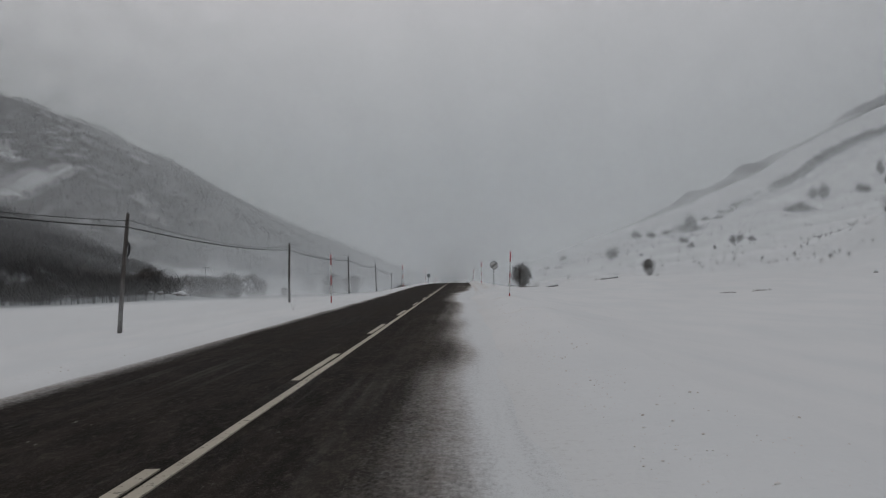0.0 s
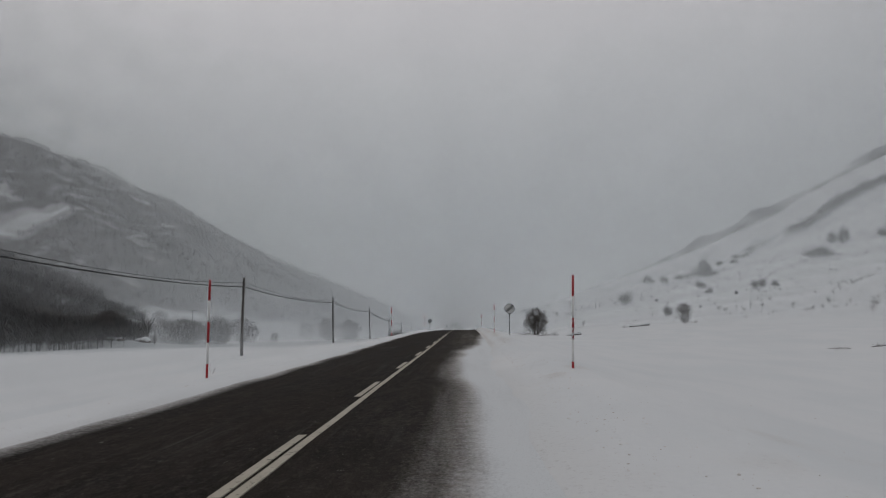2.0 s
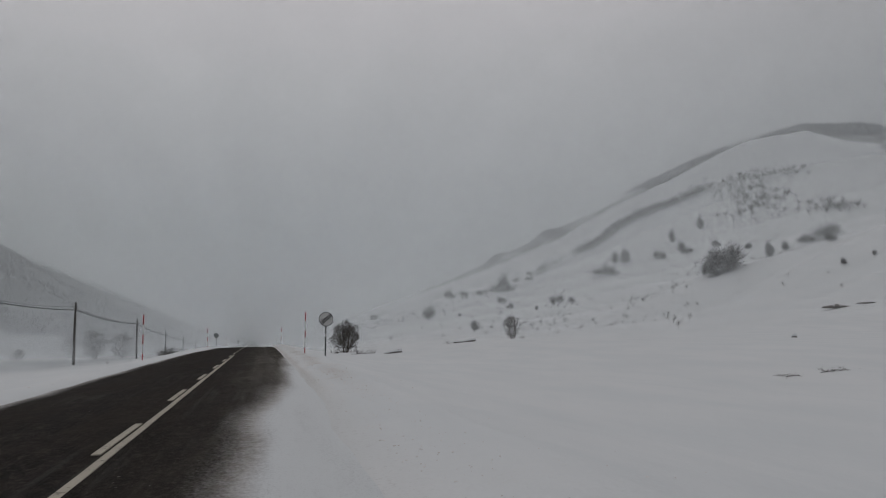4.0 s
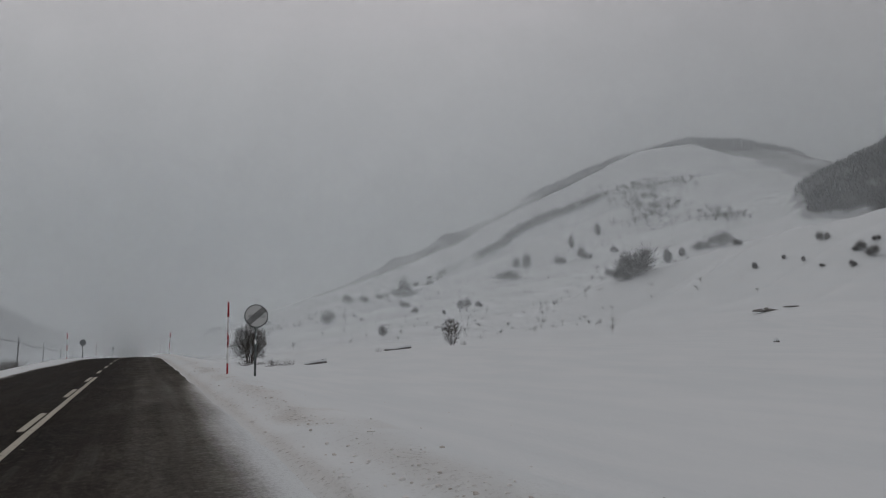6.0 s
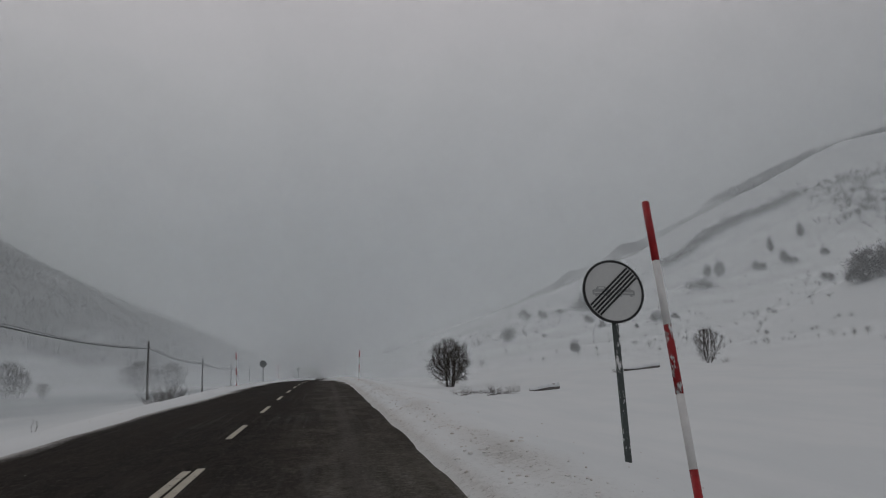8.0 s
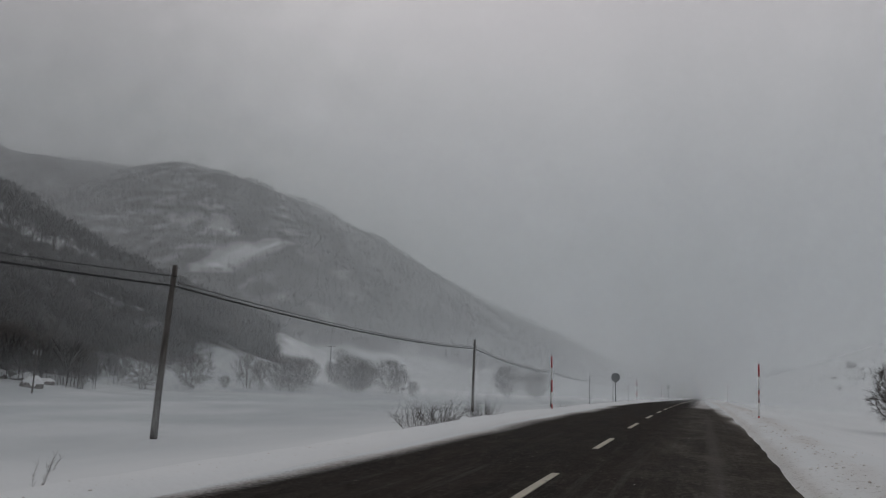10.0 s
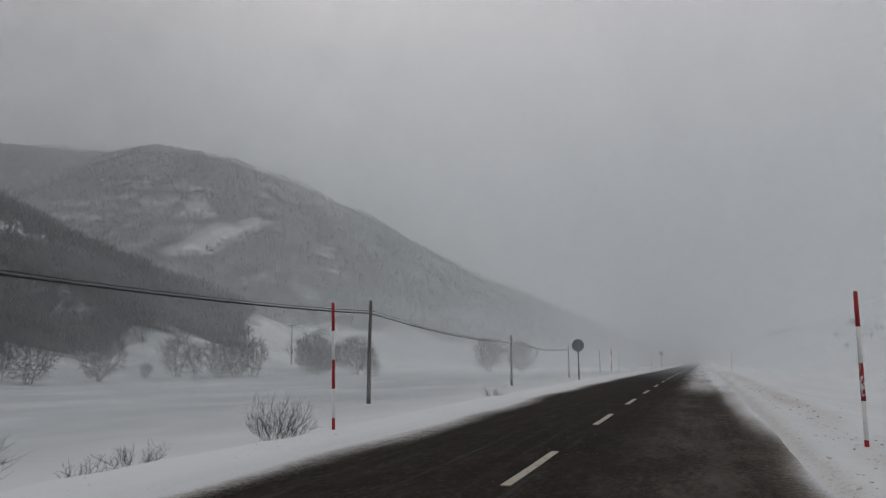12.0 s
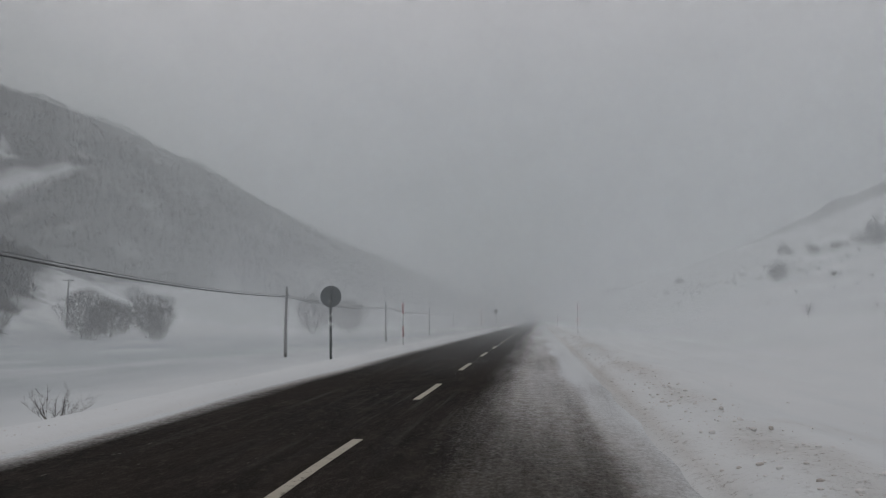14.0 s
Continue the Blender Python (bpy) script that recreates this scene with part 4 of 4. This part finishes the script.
fallen_log(31.0, 142.8, -15, 3.3, 0.28, 0.16, "snow-capped fallen log lying on the snowfield", 41)
fallen_log(18.6, 133.4, -8, 2.3, 0.36, 0.14, "broken trunk half buried and capped with snow", 42)
capped("rock_ledge", 132.5, 180.6, 16, 13.0, 1.8, 0.75, DEAD, "dark bare rock ledge showing through the snow slope", "rock", 43, 0.6, "stone")
capped("rock_ledge", 145.0, 184.2, 16, 11.0, 1.0, 0.4, DEAD, "thin dark ledge showing through the snow slope", "rock", 44, 0.7, "stone")
capped("boulder", 70.2, 121.1, 20, 0.72, 0.62, 0.62, DEAD, "small dark stone poking out of smooth snow", "boulder", 45, 0.55, "stone")


def fallen_branch(x, y, turn, length, seed, label):
    rng = random.Random(seed)
    crown = [(length * (0.25 + 0.75 * rng.random()), rng.gauss(0, 0.16) * length, abs(rng.gauss(0.02, 0.035)) * length) for _ in range(90)]
    grown = grow(rng, crown, [((0, 0, 0.03), (length * 0.35, 0.05 * length, 0.06))], 0.14, 1.4, 0.2)
    stout, fine = limbs_of(rng, *grown, 0.008, 0.36, 0.016, 1, 0.3, 0.005)
    base = tagged(new("fallen_branch"), label, "branch", "fallen branches")
    for verts, faces in stout.values():
        piece("limb", verts, faces, BARK, base, smooth=True)
    tagged(piece("twig_mass", *fine, TWIG, base), kind="stuff")
    base.matrix_world = pose(x, y, ground_z(x, y) + 0.01, 0, 0, turn)


fallen_branch(9.6, 120.6, 50, 3.6, 51, "dark fallen branch lying across the snow drift")
fallen_branch(12.2, 125.2, 42, 3.0, 52, "dark fallen branch lying across the snow drift")
fallen_branch(30.2, 71.5, 20, 2.6, 54, "dry fallen branch half buried in smooth snow")
fallen_branch(28.6, 71.2, 200, 1.6, 55, "dry fallen branch half buried in smooth snow")


for k in range(9):
    capped("boulder", -57 - 2.3 * k + 2 * math.sin(4 * k), 149 + 1.9 * k + 1.5 * math.cos(3 * k), 40 * k, 2.2 + 0.9 * math.sin(5 * k), 1.5, 0.9 + 0.3 * math.cos(2 * k), DEAD, "dark boulder capped with snow at the foot of the woods", "boulder", 140 + k, 0.85, "stone")


# ---- trees of the valley floor ----
def bare_tree(seed, label, stems, tall, wide, count, start):
    return bush("bare_tree", seed, label, "tree", lambda r: fan_crown(r, count, wide * 0.88, tall * 0.9, start, 0.3), stems, 0.5 * wide / tall, tall * 0.2, 0.33, 2.0, 0.36, 0.012, 0.030, 4, 1.0, 0.0135, group="bare trees on the valley floor", wood=TWIG, twigs=TWIG, root=0.4)


WILLOW = [
    bare_tree(61, "leafless grey many-stemmed tree at the edge of a snowfield", 6, 6.2, 6.6, 900, 0.14),
    bare_tree(62, "leafless grey tree with a round spreading crown", 6, 6.2, 7.4, 1050, 0.10),
    bare_tree(63, "slim leafless grey tree with upright branches", 4, 6.2, 4.2, 600, 0.16),
    bare_tree(64, "leafless grey tree with a lopsided open crown", 5, 6.2, 5.8, 760, 0.2),
]
used = set()
for k, (kind, x, y, h) in enumerate((
    (1, -83, 194, 7.8), (1, -83.5, 206.5, 6.5), (3, -85, 225.5, 7.5), (2, -85, 230, 6.5), (0, -85.5, 238, 8.3), (1, -85, 242.5, 8.0), (3, -85.4, 249, 8.3), (0, -85, 218, 2.4), (1, -88, 277, 10.2), (0, -85, 296, 10.4), (1, -91, 290, 8.6), (3, -80, 292, 7.4), (0, -84, 274, 6.4), (1, -118, 352, 9.0), (3, -62, 258, 3.6), (0, -58, 330, 10.5), (1, -50, 338, 9.5),
    (1, -66, 154, 5.6), (2, -62, 161, 4.6), (3, -74, 161, 5.2), (2, -86, 178, 6.0),
    (0, -112, 330, 8.0), (1, -128, 345, 8.5), (2, -150, 380, 8.0), (1, -110, 520, 12), (0, -98, 530, 11), (1, -192, 470, 9), (0, -185, 490, 8), (2, -150, 300, 7), (0, -165, 330, 8),
    *[(k % 4, -64 - 4.8 * (k % 9) - 1.9 * math.sin(5 * k), 151 + 3.4 * (k % 9) + 5.2 * (k // 9) - 1.7 * math.cos(7 * k), 4.6 + 1.5 * math.sin(3 * k)) for k in range(0, 18, 3)],
)):
    scale = h / 6.2
    if kind in used:
        ob = copy_thing(WILLOW[kind], Matrix())
    else:
        ob = WILLOW[kind]
        used.add(kind)
    stand(ob, x, y, k * 67, scale)


def mast(x, y, top, size=1.0, material=STEEL):
    base = tagged(new("power_pole"), "distant grey power pole with a short crossarm", "power pole", "power poles across the field")
    h = top - ground_z(x, y)
    bm = bmesh.new()
    rod(bm, (0, 0, -0.3), (0, 0, h), 0.24 * size, 0.16 * size, 8)
    part("shaft", bm, material, base)
    bm = bmesh.new()
    box(bm, (2.6 * size, 0.16 * size, 0.16 * size), (0, 0, h - 0.25), 0.02)
    part("crossarm", bm, material, base)
    for s in (-1.15 * size, 0, 1.15 * size):
        bm = bmesh.new()
        rod(bm, (s, 0, h - 0.2), (s, 0, h + 0.18), 0.06, 0.05, 6)
        part("insulator", bm, STEEL, base)
    base.matrix_world = pose(x, y, ground_z(x, y), 0, 0, 8)


mast(-103, 293, ground_z(-103, 293) + 11.2)
mast(-54, 148, 2.1, 0.32, TIMBER)


# ---- bushes and trees on the white slope ----
def sprays(rng, n, lobes, size):
    """Many small sprays of twigs in a few uneven clumps that thin out towards their edges."""
    verts, faces = [], []
    total = sum(w for *_, w in lobes)
    for cx, cy, cz, rx, rz, w in lobes:
        for _ in range(int(4 * n * w / total)):
            p = Vector((cx + rng.gauss(0, rx * 0.5), cy + rng.gauss(0, rx * 0.5), max(0.02, cz + rng.gauss(0, rz * 0.5))))
            u = (Vector((p.x - cx, p.y - cy, 0.5 * (p.z - cz) + 0.25 * rz)) + Vector((rng.gauss(0, 0.12), rng.gauss(0, 0.12), rng.gauss(0.05, 0.1)))).normalized() * size * rng.uniform(0.5, 1.3)
            v = Vector((rng.gauss(0, 1), rng.gauss(0, 1), rng.gauss(0, 1))).normalized() * size * 0.17
            k = len(verts)
            verts += [p - u * 0.5 - v, p - u * 0.5 + v, p + u * 0.5]
            faces.append((k, k + 1, k + 2))
    return verts, faces


def slope_bush(seed, wide, lobes, label, n=520):
    """One metre high; scaled where it stands."""
    rng = random.Random(seed)
    base = tagged(new("slope_bush"), label, "bush", "bushes on the white slope")
    clumps = []
    for k in range(lobes):
        a, out = rng.uniform(0, 6.28), wide * 0.5 * (k / lobes) ** 0.5
        high = rng.uniform(0.3, 0.62) if k else 0.55
        clumps.append((math.cos(a) * out, math.sin(a) * out, high, wide * rng.uniform(0.22, 0.34), high * rng.uniform(0.6, 0.85), rng.uniform(0.5, 1.0)))
    tagged(piece("crown", *sprays(rng, n, clumps, 0.12), HAZE_TWIG, base), kind="stuff")
    for cx, cy, cz, *_ in clumps:
        bm = bmesh.new()
        rod(bm, (cx * 0.3, cy * 0.3, -0.1), (cx, cy, cz), 0.02, 0.008, 4)
        part("stem", bm, BARK, base)
    return base


SLOPE = [
    slope_bush(71, 0.95, 4, "round grey leafless bush on the snowy hillside"),
    slope_bush(72, 0.55, 3, "upright dark tree on the snowy hillside"),
    slope_bush(73, 1.6, 6, "broad grey thicket on the snowy hillside", 620),
    slope_bush(74, 1.15, 5, "ragged grey leafless bush on the snowy hillside"),
    slope_bush(75, 1.5, 6, "long low thicket on the snowy hillside", 640),
]
UPPER = [(1, 260, 517, 10.7), (2, 224, 478, 8.2), (0, 258, 527, 8.4), (1, 310, 532, 9.8), (0, 296, 498, 8.3), (0, 280, 503, 6.6), (1, 345, 547, 10.4), (0, 296, 489, 4.1), (0, 311, 479, 4.9), (0, 242, 391, 5.0), (0, 307, 440, 4.6), (1, 290, 399, 8.8), (0, 305, 403, 5.8), (2, 324, 407, 6.0), (2, 336, 404, 9.5), (0, 208, 263, 3.2), (2, 175, 282, 7.2), (0, 179, 285, 9.7), (0, 170, 283, 5.7)]
NEAR_GULLY = [(0, 209, 227, 3.4), (0, 197, 205, 3.4), (0, 195, 199, 3.4), (0, 185, 233, 2.2), (0, 191, 227, 1.6), (0, 189, 218, 1.7), (0, 186, 199, 2.1), (2, 186, 209, 1.1), (0, 205, 205, 1.9)]
LOWER = [(0, 138, 561, 7.0), (0, 138, 522, 5.3), (2, 151, 524, 4.6), (2, 162, 512, 9.0), (1, 165, 514, 12.0), (0, 89, 420, 7.0), (0, 75, 286, 3.6), (0, 129, 415, 4.2), (0, 124, 386, 3.3), (0, 137, 356, 4.7), (0, 145, 358, 2.9), (2, 58, 716, 7.7), (2, 66, 730, 7.0), (0, 101, 400, 1.6), (0, 123, 347, 2.0), (2, 203, 566, 3.4), (2, 198, 582, 3.5), (2, 231, 606, 3.7), (2, 216, 596, 3.4), (2, 80, 560, 4.5)]
done = set()
for k, (kind, x, y, h) in enumerate(UPPER + NEAR_GULLY + LOWER):
    kind = {0: (0, 3)[k % 2], 1: 1, 2: (2, 4)[k % 2]}[kind]
    ob = copy_thing(SLOPE[kind], Matrix()) if kind in done else SLOPE[kind]
    done.add(kind)
    stand(ob, x, y, k * 73, h, 0.02 * h)


# ---- woods, scrub and clods ----
def scatter(name, material, spots, n, thin, wide, label, category):
    """Many small bare trees as one object."""
    rng = random.Random(len(spots))
    verts, faces = [], []
    for x, y, z, h in spots:
        k = len(verts)
        verts += [(x - 0.012 * h, y, z - 0.3), (x + 0.012 * h, y, z - 0.3), (x + rng.uniform(-0.06, 0.06) * h, y, z + h * 0.9)]
        faces.append((k, k + 1, k + 2))
        for _ in range(n):
            k = len(verts)
            a, lift = rng.uniform(0, 6.283), rng.uniform(0.25, 0.7)
            reach = rng.uniform(0.15, 0.5) * wide * h
            tip = (x + math.cos(a) * reach, y + math.sin(a) * reach, z + h * min(1.0, lift + rng.uniform(0.15, 0.45)))
            w = rng.uniform(0.03, 0.07) * h * thin
            verts += [(x, y, z + h * lift * 0.7), (tip[0] - math.sin(a) * w, tip[1] + math.cos(a) * w, tip[2]), (tip[0] + math.sin(a) * w, tip[1] - math.cos(a) * w, tip[2] - w * 0.8)]
            faces.append((k, k + 1, k + 2))
    ob = new(name, mesh_of(name, verts, faces, material))
    return tagged(ob, label, category, kind="stuff")


def spots_in(seed, count, x0, x1, y0, y1, low, high, least=0.5):
    rng = np.random.default_rng(seed)
    x, y = rng.uniform(x0, x1, count), rng.uniform(y0, y1, count)
    z, wood = land(x, y)
    keep = (wood > least) & (rng.random(count) > 0.6 * glade(x, y))
    h = rng.uniform(low, high, count)
    return list(zip(x[keep], y[keep], z[keep], h[keep]))


def off_patch(spots):
    return [s for s in spots if math.hypot((s[0] + 374 - 0.13 * (s[1] - 610)) / 13, (s[1] - 612) / 52) > 1.05 and math.hypot((s[0] + 422) / 11, (s[1] - 651) / 12) > 1.0]


scatter("mountain_woods", WOODS, off_patch(spots_in(81, 26000, -1050, -60, 480, 930, 4, 6.5)), 9, 0.6, 0.9, "dark leafless woods covering a far mountainside", "woods")
far_spur = [s for s in spots_in(82, 30000, -720, -70, 130, 440, 4, 8) if s[0] < -230 or s[1] > 330]
near_spur = [s for s in spots_in(85, 16000, -260, -60, 130, 340, 2.2, 5.0) if s[0] >= -230 and s[1] <= 330 and (s[1] > 205 or s[0] < np.interp(s[1], EDGE_Y, EDGE_X) - 1)]
rim = np.random.default_rng(86)
for y in rim.uniform(130, 330, 240):
    x = float(np.interp(y, EDGE_Y, EDGE_X)) - 3 + rim.normal(0, 2.5)
    near_spur.append((x, y, ground_z(x, y), rim.uniform(2.5, 5.0)))
scatter("spur_woods", WOODS, far_spur, 14, 0.45, 0.9, "dark leafless woods covering a steep spur", "woods")
scatter("slope_foot_woods", WOODS, near_spur, 40, 0.22, 1.1, "tangled leafless thicket at the foot of a wooded slope", "woods")
scatter("gully_woods", WOODS, spots_in(83, 9000, 430, 800, 330, 480, 5, 9), 10, 0.6, 0.9, "dark leafless woods in a steep gully", "woods")
scatter("ridge_woods", WOODS, spots_in(84, 3600, 430, 950, 740, 830, 5, 9, 0.3), 8, 0.6, 0.9, "dark leafless woods along a misty ridge", "woods")


def belt(seed, line, width, count, low, high):
    rng = np.random.default_rng(seed)
    p = np.array(line, float)
    s = rng.uniform(0, len(p) - 1, count)
    k = np.minimum(s.astype(int), len(p) - 2)
    q = p[k] + (p[k + 1] - p[k]) * (s - k)[:, None] + rng.normal(0, width, (count, 2))
    z = land(q[:, 0], q[:, 1])[0]
    return list(zip(q[:, 0], q[:, 1], z, rng.uniform(low, high, count)))


strip = belt(91, [(268, 612), (315, 630), (355, 636), (413, 635)], 4, 760, 3, 6) + belt(92, [(413, 635), (449, 620), (482, 593)], 9, 130, 3, 7)
strip += belt(93, [(430, 605), (428, 579), (397, 540), (385, 535)], 13, 110, 4, 9) + belt(94, [(429, 511), (420, 472)], 9, 60, 4, 7)
strip += belt(95, [(205, 566), (231, 606), (255, 612)], 4, 60, 2, 4)
strip += belt(96, [(150, 420), (300, 560), (480, 560), (600, 640)], 60, 800, 0.8, 2.6) + belt(97, [(90, 250), (160, 300), (300, 380)], 30, 220, 0.8, 2.4) + belt(98, [(60, 420), (120, 560)], 25, 160, 0.8, 3.0)
scatter("hillside_scrub", HAZE_TWIG, strip, 26, 0.34, 1.2, "belts and dots of dark scrub on the snowy hillside", "scrub")


def clods():
    """Broken lumps thrown up by the plough along both edges."""
    rng = np.random.default_rng(5)
    verts, faces = [], []
    ico = bmesh.new()
    bmesh.ops.create_icosphere(ico, subdivisions=1, radius=1.0)
    ball = [v.co.copy() for v in ico.verts]
    tri = [[v.index for v in f.verts] for f in ico.faces]
    ico.free()
    n = 15000
    y = 190 - 188 * rng.random(n) ** 1.4
    right = rng.random(n) < 0.8
    x = np.where(right, np.where((rng.random(n) < 0.6) & (y > 52), 4.15 + rng.normal(0, 0.22, n), 3.4 + np.abs(rng.normal(0, 0.5, n))), -3.9 - np.abs(rng.normal(0, 0.4, n)))
    far = right & (rng.random(n) < 0.14)
    x = np.where(far, 3.6 + rng.exponential(1.7, n), x)
    z = land(x, y)[0]
    size = 0.004 + 0.017 * rng.random(n) ** 5 * np.where(right & (y > 58), 1.3, 0.6)
    for cx, cy, cz, r in zip(x, y, z, size):
        k = len(verts)
        sx, sy, sz = r * rng.uniform(0.8, 1.7), r * rng.uniform(0.8, 1.7), r * rng.uniform(0.5, 1.0)
        verts += [(cx + v.x * sx, cy + v.y * sy, cz + v.z * sz + 0.2 * sz) for v in ball]
        faces += [(k + a, k + b, k + c) for a, b, c in tri]
    ob = new("snow_clods", mesh_of("snow_clods", verts, faces, CLOD))
    return tagged(ob, "lumps of dirty snow thrown up along the road edge", "snow clods", kind="stuff")


clods()


# ---- snow in the wind ----
def veil(y, left, right, mid, low=0.05, west=-1500, east=1500):
    """One thin sheet of airborne snow across the valley, its foot on the snow; thicker over the road."""
    half = outward(0, 1500, 4, 1.1)
    xs = np.concatenate([-half[:0:-1], half])
    xs = np.concatenate([[west], xs[(xs > west + 2) & (xs < east - 2)], [east]])
    ys, z0 = y + 0.00004 * xs * xs, float(road_z(y))
    foot = land(xs, ys)[0] - z0
    verts = [(x, w - y, f + h) for h in (-3, 20, 80, 340) for x, w, f in zip(xs, ys, foot)]
    me = mesh_of("blowing_snow", verts, grid_faces(4, len(xs)), HAZE)
    fade = ramp(xs - west, 0, 8) * ramp(east - xs, 0, 8 if east < 20 else 40)
    core = np.exp(-(((xs - 3 + 0.04 * (y - 162)) / (11 + 0.09 * (y - 162))) ** 2))
    wide = np.exp(-(((xs - 5) / (50 + 0.4 * (y - 160))) ** 2))
    floats(me, "side", np.tile(fade * (0.12 * mid * wide + left + (right - left) * ramp(xs, -60, 60)), 4))
    floats(me, "drift", np.tile(fade * (mid * core + low * (1 - 0.75 * ramp(xs, 8, 40))), 4))
    floats(me, "foot", np.tile(foot, 4))
    ob = new("blowing_snow", me)
    ob.location = (0, y, z0)
    return tagged(ob, "thin white haze of snow blown across the valley", "blowing snow", "veils of blowing snow", "stuff")


veil(149, 0.0, 0.0, 0.0, 0.04, east=-9)
veil(160, 0.01, 0.01, 0.15, 0.06)
veil(173, 0.02, 0.02, 0.20, 0.06)
veil(190, 0.03, 0.04, 0.24, 0.06)
veil(214, 0.03, 0.05, 0.24, 0.06)
veil(250, 0.03, 0.08, 0.24, 0.06)
veil(305, 0.05, 0.10, 0.24, 0.05)
veil(375, 0.12, 0.11, 0.24)
veil(436, 0.17, 0.12, 0.24)
veil(500, 0.19, 0.14, 0.24)
veil(585, 0.21, 0.18, 0.24)
veil(690, 0.17, 0.20, 0.24)
veil(770, 0.27, 0.27, 0.24)
veil(850, 0.27, 0.27, 0.24)


def ground_drift(x, south, north, dense):
    """A low curtain of snow that the wind drives over the field beside the road."""
    ys = np.arange(south, north + 1, 3.0)
    xs = x + 0.8 * wave(0 * ys, ys, 17, 61)
    foot = land(xs, ys)[0]
    verts = [(a - x, b, f + h) for h in (-0.5, 0.8, 1.8, 3.0) for a, b, f in zip(xs, ys, foot)]
    me = mesh_of("blowing_snow", verts, grid_faces(4, len(ys)), HAZE)
    taper = np.outer((1, 1, 0.6, 0), ramp(ys - south, 0, 15) * ramp(north - ys, 0, 15))
    floats(me, "side", dense * taper)
    floats(me, "drift", 0 * taper)
    floats(me, "foot", np.tile(foot, 4))
    ob = new("blowing_snow", me)
    ob.location = (x, 0, 0)
    return tagged(ob, "low drift of fine snow blown over the roadside field", "blowing snow", "low drifts of blowing snow", "stuff")


ground_drift(-13.0, 0, 158, 0.3)
